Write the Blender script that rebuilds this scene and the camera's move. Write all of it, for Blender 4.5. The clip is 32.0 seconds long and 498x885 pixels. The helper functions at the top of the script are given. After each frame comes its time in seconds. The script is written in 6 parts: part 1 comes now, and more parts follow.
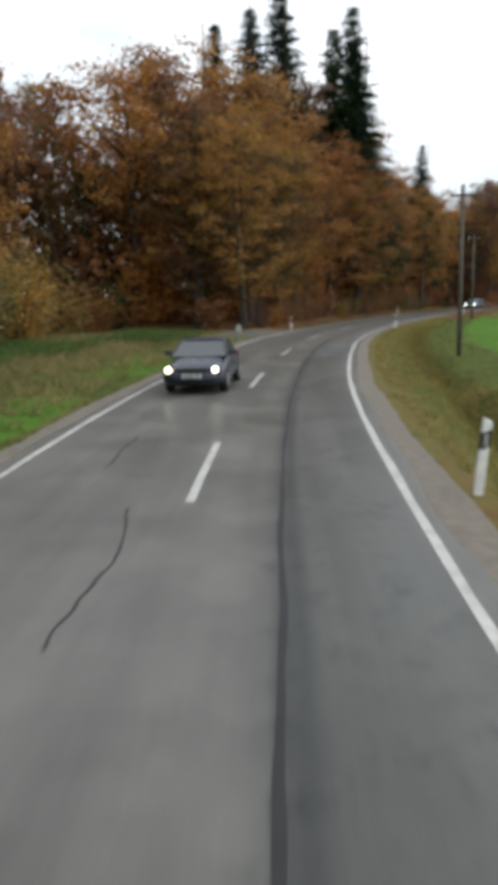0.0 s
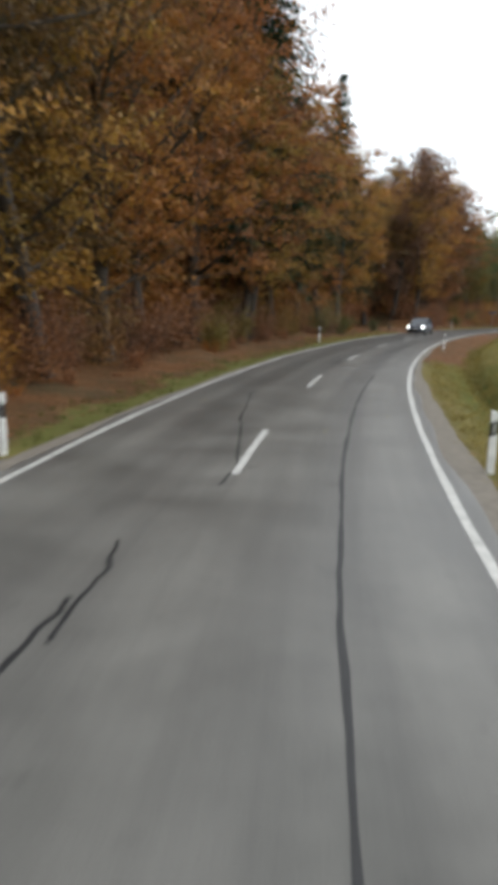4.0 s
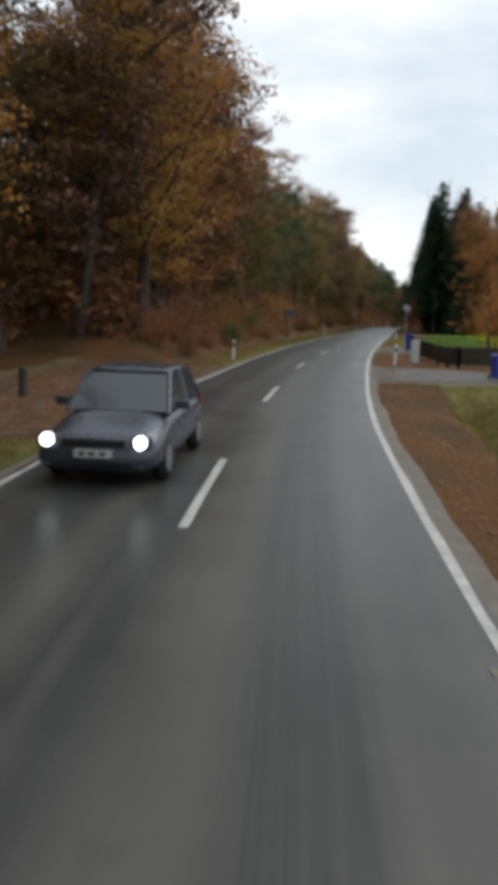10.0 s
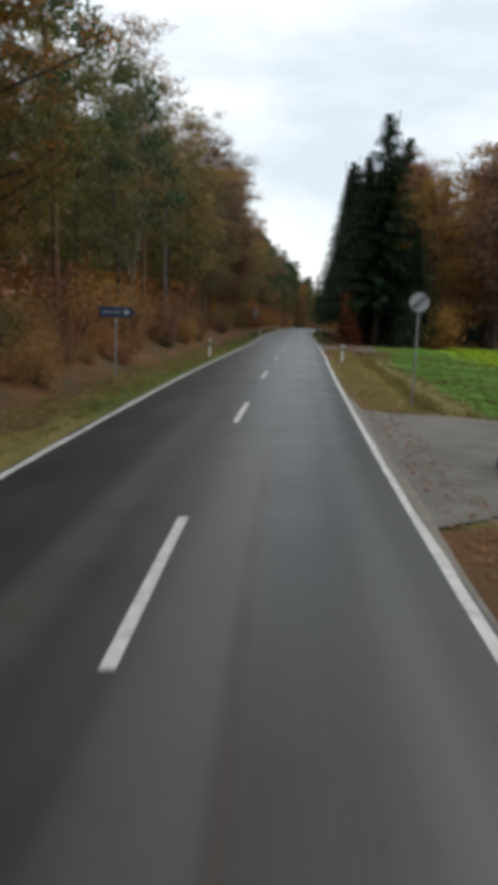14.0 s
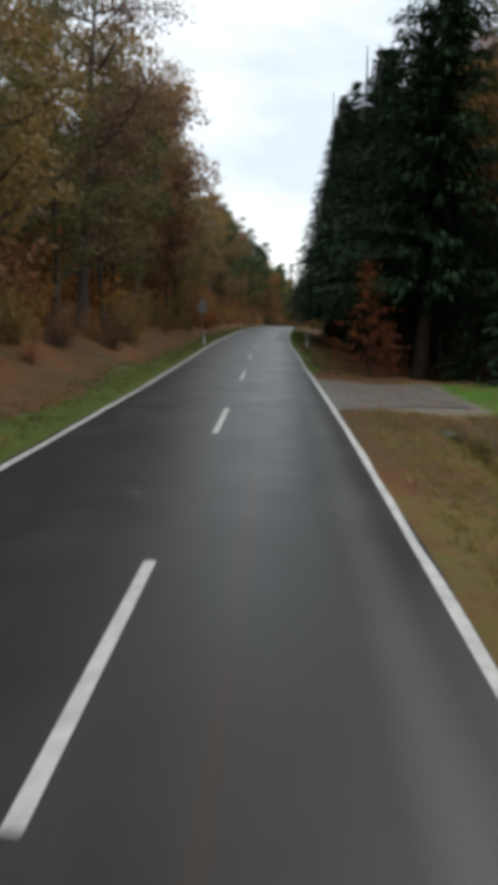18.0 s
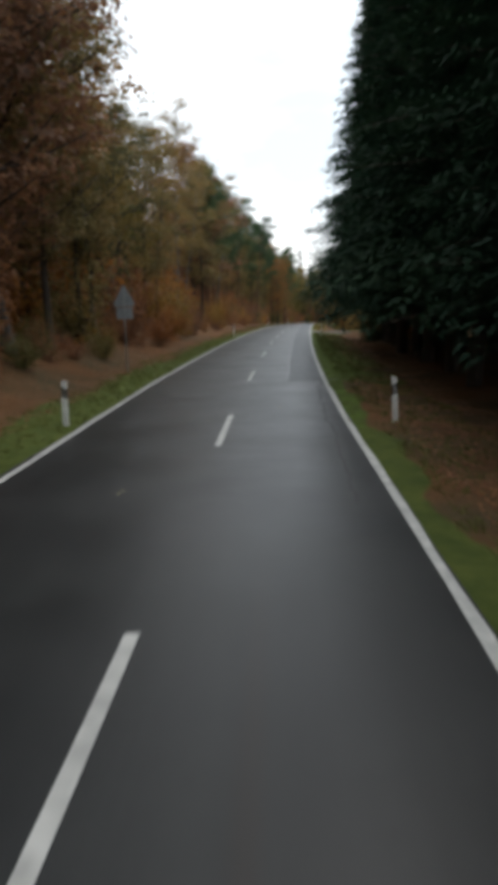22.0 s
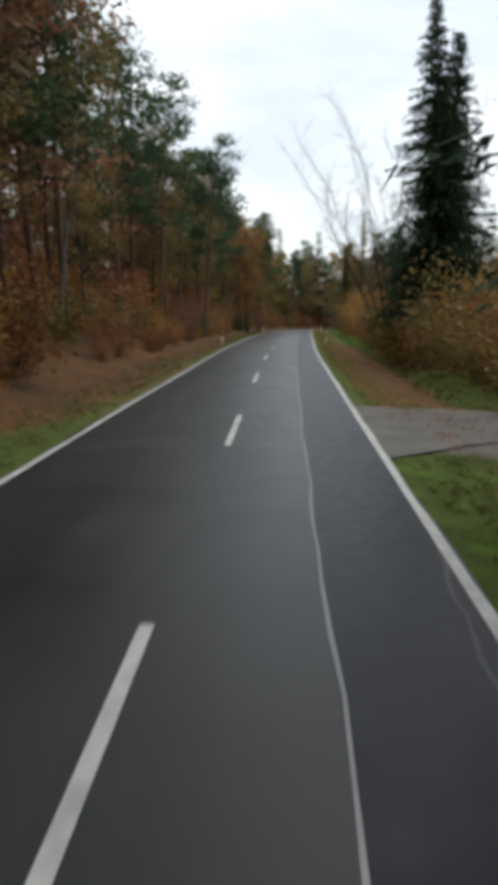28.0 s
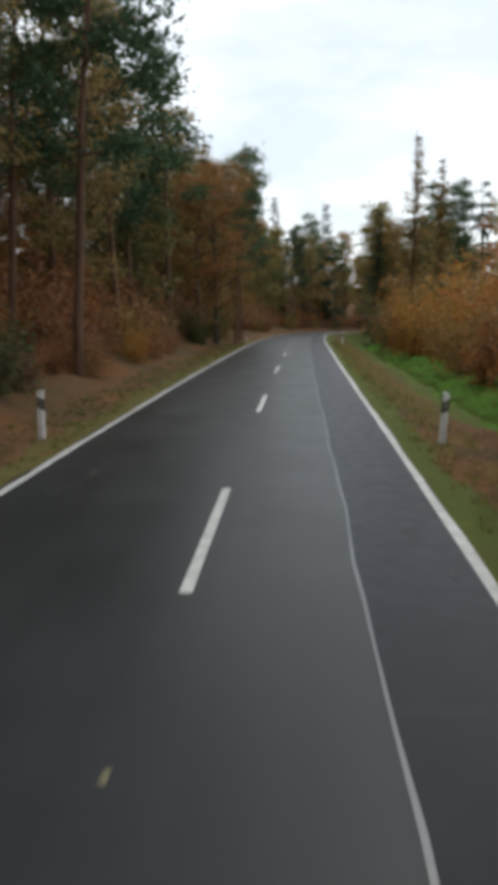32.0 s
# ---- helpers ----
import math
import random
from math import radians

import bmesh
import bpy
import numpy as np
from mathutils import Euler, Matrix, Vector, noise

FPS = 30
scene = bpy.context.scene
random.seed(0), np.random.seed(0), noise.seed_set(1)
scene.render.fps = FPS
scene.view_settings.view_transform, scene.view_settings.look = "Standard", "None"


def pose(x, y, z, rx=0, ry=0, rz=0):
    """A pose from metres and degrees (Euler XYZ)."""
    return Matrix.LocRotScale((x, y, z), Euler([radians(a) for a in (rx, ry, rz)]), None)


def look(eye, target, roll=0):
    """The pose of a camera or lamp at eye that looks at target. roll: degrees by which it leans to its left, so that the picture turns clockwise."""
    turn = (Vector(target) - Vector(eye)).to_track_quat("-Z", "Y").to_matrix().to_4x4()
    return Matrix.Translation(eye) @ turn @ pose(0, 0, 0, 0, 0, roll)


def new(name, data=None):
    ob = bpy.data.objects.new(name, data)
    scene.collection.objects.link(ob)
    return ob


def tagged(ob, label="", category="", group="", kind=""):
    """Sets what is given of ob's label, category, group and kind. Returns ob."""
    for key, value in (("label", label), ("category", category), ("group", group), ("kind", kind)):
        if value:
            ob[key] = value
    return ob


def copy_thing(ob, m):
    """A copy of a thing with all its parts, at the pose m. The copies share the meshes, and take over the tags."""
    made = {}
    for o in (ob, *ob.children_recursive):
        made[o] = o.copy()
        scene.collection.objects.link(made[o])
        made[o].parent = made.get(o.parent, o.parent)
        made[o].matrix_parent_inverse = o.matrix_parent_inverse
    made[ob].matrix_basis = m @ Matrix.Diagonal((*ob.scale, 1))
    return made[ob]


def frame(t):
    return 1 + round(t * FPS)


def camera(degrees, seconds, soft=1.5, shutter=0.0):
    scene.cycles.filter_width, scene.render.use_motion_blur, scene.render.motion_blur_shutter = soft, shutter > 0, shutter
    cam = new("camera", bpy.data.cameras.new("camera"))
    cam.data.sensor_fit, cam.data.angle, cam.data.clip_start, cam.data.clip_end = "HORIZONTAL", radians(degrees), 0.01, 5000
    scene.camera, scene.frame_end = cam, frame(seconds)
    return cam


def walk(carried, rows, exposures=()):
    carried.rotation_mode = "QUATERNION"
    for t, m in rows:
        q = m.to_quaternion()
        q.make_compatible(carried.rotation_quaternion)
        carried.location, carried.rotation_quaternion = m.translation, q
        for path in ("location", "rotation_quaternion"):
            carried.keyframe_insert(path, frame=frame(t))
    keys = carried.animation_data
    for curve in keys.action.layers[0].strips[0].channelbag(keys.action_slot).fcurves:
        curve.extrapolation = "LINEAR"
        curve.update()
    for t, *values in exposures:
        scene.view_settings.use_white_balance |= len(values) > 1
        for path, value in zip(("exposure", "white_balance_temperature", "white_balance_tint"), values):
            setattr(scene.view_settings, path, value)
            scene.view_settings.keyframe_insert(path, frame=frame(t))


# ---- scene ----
EYE = 2.49
cam = camera(36.2, 32.0, soft=7.6, shutter=0.4)
RIDE = [
    (0.0, 28.13, 23.56, 10.28, -10.80, -1.50), (0.5, 27.37, 29.29, 9.94, -10.78, -1.13), (1.0, 26.64, 35.02, 9.38, -10.80, -0.54),
    (1.5, 25.96, 40.78, 8.75, -10.50, -0.46), (2.0, 25.40, 46.56, 7.23, -9.89, 0.28), (2.5, 25.00, 52.36, 5.42, -10.01, 0.11),
    (3.0, 24.80, 58.16, 3.60, -9.97, 0.06), (3.5, 24.78, 63.93, 2.01, -10.09, 0.48), (4.0, 24.98, 69.64, -0.28, -10.51, 1.83),
    (4.5, 25.42, 75.21, -3.15, -10.80, 2.57), (5.0, 26.05, 80.66, -5.08, -10.52, 2.27), (5.5, 26.84, 86.00, -6.66, -10.27, 2.04),
    (6.0, 27.74, 91.23, -7.89, -10.05, 1.87), (6.5, 28.72, 96.38, -8.77, -9.84, 1.75), (7.0, 29.82, 101.44, -10.69, -10.31, 1.78),
    (7.5, 31.06, 106.40, -12.42, -10.58, 1.62), (8.0, 32.44, 111.28, -13.95, -10.26, 1.34), (8.5, 33.91, 116.11, -14.84, -10.58, 1.08),
    (9.0, 35.51, 120.91, -16.46, -10.26, 1.62), (9.5, 37.22, 125.66, -18.00, -10.03, 1.55), (10.0, 39.03, 130.36, -18.93, -10.15, 1.51),
    (10.5, 40.86, 134.99, -19.64, -10.29, 1.73), (11.0, 42.74, 139.56, -20.54, -10.18, 2.26), (11.5, 44.72, 144.09, -21.68, -10.14, 2.22),
    (12.0, 46.79, 148.62, -22.59, -9.99, 1.87), (12.5, 48.94, 153.12, -23.62, -10.06, 1.90), (13.0, 51.15, 157.53, -24.74, -9.70, 2.31),
    (13.5, 53.40, 161.80, -26.09, -10.15, 2.73), (14.0, 55.72, 166.01, -26.79, -9.86, 2.11), (14.5, 58.05, 170.19, -27.13, -9.87, 1.86),
    (15.0, 60.42, 174.33, -27.55, -9.98, 1.68), (15.5, 62.81, 178.45, -27.85, -10.22, 1.29), (16.0, 65.16, 182.54, -27.08, -10.10, 1.37),
    (16.5, 67.48, 186.61, -27.30, -10.00, 1.48), (17.0, 69.82, 190.65, -27.98, -9.90, 1.63), (17.5, 72.21, 194.64, -28.79, -9.82, 1.83),
    (18.0, 74.62, 198.62, -28.97, -9.91, 1.98), (18.5, 77.00, 202.59, -28.62, -9.88, 1.65), (19.0, 79.34, 206.59, -28.20, -10.14, 1.50),
    (19.5, 81.70, 210.64, -28.04, -10.26, 1.45), (20.0, 84.10, 214.72, -28.40, -9.98, 1.41), (20.5, 86.52, 218.80, -28.39, -9.99, 0.51),
    (21.0, 88.93, 222.87, -28.18, -10.37, -0.27), (21.5, 91.33, 226.97, -27.80, -10.25, -1.05), (22.0, 93.74, 231.09, -27.75, -10.18, -1.36),
    (22.5, 96.16, 235.24, -27.70, -10.23, -1.82), (23.0, 98.57, 239.42, -27.45, -10.07, -2.02), (23.5, 100.97, 243.62, -27.55, -10.24, -1.81),
    (24.0, 103.45, 247.85, -27.84, -10.26, -1.86), (24.5, 105.97, 252.12, -28.14, -10.43, -2.10), (25.0, 108.52, 256.39, -28.36, -10.42, -2.09),
    (25.5, 111.07, 260.65, -28.48, -10.52, -1.81), (26.0, 113.63, 264.91, -28.75, -10.72, -1.40), (26.5, 116.28, 269.21, -29.13, -10.44, -1.45),
    (27.0, 118.98, 273.57, -29.52, -10.32, -1.21), (27.5, 121.73, 277.97, -29.62, -10.23, -1.00), (28.0, 124.52, 282.42, -29.60, -10.16, -0.82),
    (28.5, 127.32, 286.90, -29.43, -10.10, -0.66), (29.0, 130.13, 291.41, -29.48, -10.31, -0.68), (29.5, 132.96, 295.93, -29.71, -10.46, -0.72),
    (30.0, 135.84, 300.46, -30.01, -10.41, -0.56), (30.5, 138.75, 305.01, -30.19, -10.15, -0.72), (31.0, 141.71, 309.61, -30.20, -10.03, -0.93),
    (31.5, 144.73, 314.26, -30.00, -9.93, -0.93), (32.0, 147.77, 318.97, -29.85, -10.03, -0.69),
]


# the road's long profile: two gentle crests, as (from s, to s, radius)
CRESTS = [(95.0, 190.0, 7500.0), (262.0, 480.0, 5200.0)]


def slope(s):
    return sum(-(np.clip(s, a, b) - a) / r for a, b, r in CRESTS)


GRADE_S = np.arange(-100.0, 700.0, 2.0)
GRADE_Z = np.concatenate([[0.0], np.cumsum((slope(GRADE_S[1:]) + slope(GRADE_S[:-1])) / 2 * 2.0)])


def grade(s):
    """Height of the road's surface s metres along it."""
    return np.interp(s, GRADE_S, GRADE_Z)


def ride_pose(s, x, y, yaw, pitch, roll):
    a, b = radians(yaw), radians(pitch) + math.atan(float(slope(s)))
    way = Vector((-math.sin(a) * math.cos(b), math.cos(a) * math.cos(b), math.sin(b)))
    eye = Vector((x, y, EYE + float(grade(s))))
    return look(eye, eye + way, roll)


gone = [math.hypot(q[1] - p[1], q[2] - p[2]) for p, q in zip(RIDE, RIDE[1:])]
walk(cam, [(r[0], ride_pose(sum(gone[:i]), *r[1:])) for i, r in enumerate(RIDE)],
     exposures=[(0.0, 0.26), (2.0, 0.52), (4.5, 0.5), (7.5, 0.18), (11.0, -0.02), (16.0, 0.1), (19.0, 0.2), (22.0, 0.4), (26.0, 0.38), (29.0, 0.15), (32.0, 0.2)])

# ---- sky and sun: a bright overcast day ----
world = bpy.data.worlds.new("overcast_sky")
scene.world = world
world.use_nodes = True
wt = world.node_tree
wt.nodes.clear()
w_out = wt.nodes.new("ShaderNodeOutputWorld")
w_mix = wt.nodes.new("ShaderNodeMixShader")
w_sky = wt.nodes.new("ShaderNodeTexSky")
w_sky.sky_type, w_sky.sun_disc = "NISHITA", False
w_sky.sun_elevation, w_sky.sun_rotation = radians(38), radians(60)
w_blue = wt.nodes.new("ShaderNodeBackground")
w_blue.inputs["Strength"].default_value = 0.09
w_cloud = wt.nodes.new("ShaderNodeBackground")
w_cloud.inputs["Strength"].default_value = 1.0
w_co = wt.nodes.new("ShaderNodeTexCoord")
w_map = wt.nodes.new("ShaderNodeMapping")
w_map.inputs["Scale"].default_value = (1.0, 1.0, 2.6)
w_noise = wt.nodes.new("ShaderNodeTexNoise")
w_noise.inputs["Scale"].default_value, w_noise.inputs["Detail"].default_value = 2.6, 6.0
w_noise.inputs["Roughness"].default_value = 0.5
w_ramp = wt.nodes.new("ShaderNodeValToRGB")
w_ramp.color_ramp.elements[0].position, w_ramp.color_ramp.elements[0].color = 0.36, (0.77, 0.86, 0.94, 1)
w_ramp.color_ramp.elements[1].position, w_ramp.color_ramp.elements[1].color = 0.58, (1.17, 1.2, 1.22, 1)
w_mix.inputs[0].default_value = 0.85
for a, b in ((w_co.outputs["Generated"], w_map.inputs["Vector"]), (w_map.outputs[0], w_noise.inputs["Vector"]),
             (w_noise.outputs["Fac"], w_ramp.inputs[0]), (w_ramp.outputs[0], w_cloud.inputs["Color"]),
             (w_sky.outputs[0], w_blue.inputs["Color"]), (w_blue.outputs[0], w_mix.inputs[1]),
             (w_cloud.outputs[0], w_mix.inputs[2]), (w_mix.outputs[0], w_out.inputs["Surface"])):
    wt.links.new(a, b)
sun_data = bpy.data.lights.new("sun", "SUN")
sun_data.energy, sun_data.angle, sun_data.color = 1.1, radians(40), (1.0, 0.97, 0.93)
sun = new("sun", sun_data)
sun.matrix_world = look((0, 0, 60), (-40, -25, 0))


# ---- materials ----
def make_mat(name, rough=0.8, metal=0.0, spec=0.3):
    m = bpy.data.materials.new(name)
    m.use_nodes = True
    b = m.node_tree.nodes["Principled BSDF"]
    b.inputs["Roughness"].default_value, b.inputs["Metallic"].default_value = rough, metal
    b.inputs["Specular IOR Level"].default_value = spec
    return m, m.node_tree, b


def node(nt, kind, props=None, **ins):
    n = nt.nodes.new("ShaderNode" + kind)
    for k, v in (props or {}).items():
        setattr(n, k, v)
    for k, v in ins.items():
        sock = n.inputs[int(k[1:])] if k[0] == "i" and k[1:].isdigit() else n.inputs[k]
        if isinstance(v, bpy.types.NodeSocket):
            nt.links.new(v, sock)
        else:
            sock.default_value = v
    return n


def ramp(nt, fac, *stops):
    n = nt.nodes.new("ShaderNodeValToRGB")
    nt.links.new(fac, n.inputs[0])
    els = n.color_ramp.elements
    while len(els) < len(stops):
        els.new(0.5)
    for e, (p, c) in zip(els, stops):
        e.position, e.color = p, (*c, 1) if len(c) == 3 else c
    return n.outputs[0]


def mixc(nt, fac, a, b, mode="MIX"):
    n = nt.nodes.new("ShaderNodeMix")
    n.data_type, n.blend_type = "RGBA", mode
    for sock, v in ((n.inputs[0], fac), (n.inputs[6], a), (n.inputs[7], b)):
        if isinstance(v, bpy.types.NodeSocket):
            nt.links.new(v, sock)
        elif isinstance(v, (int, float)):
            sock.default_value = v
        else:
            sock.default_value = (*v, 1) if len(v) == 3 else v
    return n.outputs[2]


def mathn(nt, op, a, b=0.5, clamp=False):
    n = nt.nodes.new("ShaderNodeMath")
    n.operation, n.use_clamp = op, clamp
    for sock, v in ((n.inputs[0], a), (n.inputs[1], b)):
        if isinstance(v, bpy.types.NodeSocket):
            nt.links.new(v, sock)
        else:
            sock.default_value = v
    return n.outputs[0]


def noise_of(nt, vec, scale, detail=4.0, rough=0.55):
    n = node(nt, "TexNoise", Scale=scale, Detail=detail, Roughness=rough)
    if vec is not None:
        nt.links.new(vec, n.inputs["Vector"])
    return n.outputs["Fac"]


def bump(nt, b, height, strength=0.3, dist=0.02):
    n = node(nt, "Bump", Strength=strength, Distance=dist, Height=height)
    nt.links.new(n.outputs[0], b.inputs["Normal"])


def plain(name, colour, rough=0.6, metal=0.0, spec=0.4, vary=0.18, scale=6.0):
    """A paint, plastic or metal with faint dirt."""
    m, nt, b = make_mat(name, rough, metal, spec)
    co = node(nt, "TexCoord").outputs["Object"]
    f = noise_of(nt, co, scale, 5.0)
    dark = tuple(c * (1 - vary) for c in colour)
    nt.links.new(ramp(nt, f, (0.35, dark), (0.65, colour)), b.inputs["Base Color"])
    g = noise_of(nt, co, scale * 5, 3.0)
    nt.links.new(mathn(nt, "MULTIPLY_ADD", g, 0.2), b.inputs["Roughness"])
    b.inputs["Roughness"].links[0].from_node.inputs[2].default_value = rough - 0.1
    return m


def leaf_mat(name, stops, through_share=0.35, rough=0.62, spec=0.25):
    """Foliage: one tone a tree, small changes from leaf to leaf and from branch to branch."""
    m, nt, b = make_mat(name, rough, 0.0, spec)
    who = node(nt, "ObjectInfo").outputs["Random"]
    isl = node(nt, "NewGeometry")
    pos = isl.outputs["Position"]
    patch = noise_of(nt, pos, 0.55, 3.0)
    f = mathn(nt, "ADD", mathn(nt, "MULTIPLY", who, 0.75), mathn(nt, "MULTIPLY", patch, 0.75))
    f = mathn(nt, "ADD", f, mathn(nt, "MULTIPLY", isl.outputs["Random Per Island"], 0.12))
    f = mathn(nt, "SUBTRACT", f, 0.3, True)
    tone = ramp(nt, f, *stops)
    bright = mathn(nt, "MULTIPLY_ADD", isl.outputs["Random Per Island"], 0.5)
    bright.node.inputs[2].default_value = 0.78
    tone = mixc(nt, 1.0, tone, bright, "MULTIPLY")
    nt.links.new(tone, b.inputs["Base Color"])
    tr = node(nt, "BsdfTranslucent", Color=tone)
    mx = node(nt, "MixShader", Fac=through_share)
    nt.links.new(b.outputs[0], mx.inputs[1])
    nt.links.new(tr.outputs[0], mx.inputs[2])
    nt.links.new(mx.outputs[0], nt.nodes["Material Output"].inputs["Surface"])
    return m


RUST = leaf_mat("rust_oak_leaves", ((0.0, (0.10, 0.062, 0.03)), (0.25, (0.22, 0.092, 0.036)), (0.5, (0.34, 0.135, 0.036)), (0.75, (0.37, 0.195, 0.04)), (1.0, (0.24, 0.175, 0.045))))
BROWN = leaf_mat("brown_beech_leaves", ((0.0, (0.082, 0.06, 0.046)), (0.3, (0.175, 0.095, 0.058)), (0.6, (0.29, 0.132, 0.06)), (0.85, (0.32, 0.178, 0.066)), (1.0, (0.24, 0.168, 0.066))))
OCHRE = leaf_mat("ochre_birch_leaves", ((0.0, (0.09, 0.1, 0.045)), (0.35, (0.175, 0.145, 0.055)), (0.65, (0.28, 0.185, 0.058)), (1.0, (0.245, 0.125, 0.055))))
OLIVE = leaf_mat("olive_leaves", ((0.0, (0.05, 0.066, 0.027)), (0.4, (0.115, 0.115, 0.036)), (0.75, (0.215, 0.165, 0.04)), (1.0, (0.26, 0.135, 0.04))))
NEEDLE = leaf_mat("spruce_needles", ((0.0, (0.014, 0.031, 0.02)), (0.5, (0.025, 0.051, 0.029)), (1.0, (0.041, 0.07, 0.035))), 0.15, 0.85, 0.07)
PINE = leaf_mat("pine_needles", ((0.0, (0.042, 0.075, 0.042)), (0.5, (0.068, 0.11, 0.055)), (1.0, (0.10, 0.135, 0.062))), 0.2, 0.85, 0.08)
LARCH = leaf_mat("larch_needles", ((0.0, (0.14, 0.105, 0.035)), (0.5, (0.24, 0.16, 0.042)), (1.0, (0.31, 0.2, 0.052))), 0.3)
GOLD = leaf_mat("golden_oak_leaves", ((0.0, (0.08, 0.056, 0.026)), (0.4, (0.18, 0.1, 0.032)), (0.7, (0.27, 0.135, 0.036)), (1.0, (0.24, 0.1, 0.034))))
RED = leaf_mat("red_beech_leaves", ((0.0, (0.22, 0.075, 0.04)), (0.5, (0.34, 0.11, 0.05)), (1.0, (0.42, 0.17, 0.06))), 0.35)


def bark_mat(name, dark, light, scale=9.0):
    m, nt, b = make_mat(name, 0.9, 0.0, 0.15)
    co = node(nt, "TexCoord").outputs["Object"]
    mp = node(nt, "Mapping", Vector=co, Scale=(scale, scale, scale * 0.25)).outputs[0]
    f = noise_of(nt, mp, 1.0, 8.0, 0.7)
    g = noise_of(nt, co, 0.7, 3.0)
    tone = ramp(nt, f, (0.3, dark), (0.7, light))
    moss = ramp(nt, g, (0.55, (0, 0, 0)), (0.75, (0.5, 0.5, 0.5)))
    nt.links.new(mixc(nt, moss, tone, (0.06, 0.07, 0.035)), b.inputs["Base Color"])
    bump(nt, b, f, 0.7, 0.03)
    return m


BARK = bark_mat("oak_bark", (0.035, 0.03, 0.026), (0.11, 0.09, 0.075))
BIRCHBARK = bark_mat("birch_bark", (0.05, 0.047, 0.043), (0.26, 0.245, 0.225), 5.0)
PINEBARK = bark_mat("pine_bark", (0.07, 0.045, 0.033), (0.19, 0.11, 0.07))
TWIG = bark_mat("twig_bark", (0.03, 0.027, 0.026), (0.075, 0.068, 0.064))
POLEWOOD = bark_mat("weathered_pole_wood", (0.07, 0.06, 0.05), (0.17, 0.15, 0.125), 14.0)
FENCEWOOD = bark_mat("dark_stained_fence_wood", (0.022, 0.018, 0.015), (0.065, 0.052, 0.042), 14.0)

# asphalt; its second map runs in metres across and along the road
def asphalt_mat():
    m, nt, b = make_mat("worn_asphalt", 0.7, 0.0, 0.3)
    uv = node(nt, "UVMap", {"uv_map": "metres"}).outputs[0]
    sep = node(nt, "SeparateXYZ", Vector=uv)
    lat, along = sep.outputs[0], sep.outputs[1]

    def span(first, last, soft=10.0):
        on = node(nt, "MapRange", Value=along, **{"From Min": first, "From Max": first + soft}).outputs[0]
        off = node(nt, "MapRange", Value=along, **{"From Min": last - soft, "From Max": last, "To Min": 1.0, "To Max": 0.0}).outputs[0]
        return mathn(nt, "MULTIPLY", on, off)

    def band(centre, half, soft, wob):
        """1 within half of centre, falling to 0 over soft; its edges wander by wob."""
        d = mathn(nt, "ABSOLUTE", mathn(nt, "SUBTRACT", mathn(nt, "ADD", lat, wob), centre))
        return node(nt, "MapRange", Value=d, **{"From Min": half, "From Max": half + soft, "To Min": 1.0, "To Max": 0.0}).outputs[0]

    def wander(source, share):
        w = mathn(nt, "MULTIPLY_ADD", source, share)
        w.node.inputs[2].default_value = -share / 2
        return w

    streak = noise_of(nt, node(nt, "Mapping", Vector=uv, Scale=(1.3, 0.06, 1.0)).outputs[0], 1.0, 6.0, 0.6)
    hair = noise_of(nt, node(nt, "Mapping", Vector=uv, Scale=(9.0, 0.12, 1.0)).outputs[0], 1.0, 5.0, 0.65)
    blot = noise_of(nt, uv, 0.55, 6.0, 0.62)
    spots = noise_of(nt, uv, 2.3, 5.0, 0.7)
    fine = noise_of(nt, uv, 60.0, 4.0, 0.7)
    base = ramp(nt, blot, (0.28, (0.108, 0.106, 0.098)), (0.5, (0.15, 0.147, 0.136)), (0.72, (0.19, 0.186, 0.171)))
    late = ramp(nt, blot, (0.28, (0.02, 0.021, 0.0205)), (0.52, (0.028, 0.029, 0.028)), (0.75, (0.038, 0.039, 0.037)))
    end = ramp(nt, blot, (0.28, (0.021, 0.0225, 0.0235)), (0.52, (0.027, 0.029, 0.030)), (0.75, (0.034, 0.0362, 0.037)))
    # base tone gets darker between 75 and 165 m, slightly bluer after 200
    onward = node(nt, "MapRange", Value=along, **{"From Min": 75.0, "From Max": 165.0}).outputs[0]
    base = mixc(nt, onward, base, late)
    base = mixc(nt, node(nt, "MapRange", Value=along, **{"From Min": 200.0, "From Max": 250.0}).outputs[0], base, end)
    # greyer, blotched resurfacing right of the long seam, with bitumen bled out beside it
    grey = mathn(nt, "MULTIPLY", band(0.75, 0.62, 0.3, wander(spots, 0.35)), span(-60.0, 33.0, 2.0))
    base = mixc(nt, mathn(nt, "MULTIPLY", grey, 0.5), base, (0.085, 0.088, 0.084))
    damp = mathn(nt, "MULTIPLY", grey, ramp(nt, spots, (0.52, (0, 0, 0)), (0.66, (0.6,) * 3)))
    base = mixc(nt, damp, base, (0.05, 0.053, 0.05))
    bleed = mathn(nt, "MULTIPLY", band(0.1, 0.07, 0.12, wander(spots, 0.2)), span(-60.0, 46.0, 6.0))
    base = mixc(nt, mathn(nt, "MULTIPLY", bleed, 0.55), base, (0.035, 0.037, 0.04))
    st = ramp(nt, streak, (0.36, (0.74, 0.74, 0.75)), (0.62, (1.0, 1.0, 1.0)))
    base = mixc(nt, 1.0, base, st, "MULTIPLY")
    # oil-darkened wheel tracks in both lanes, grained lengthwise
    tracks = None
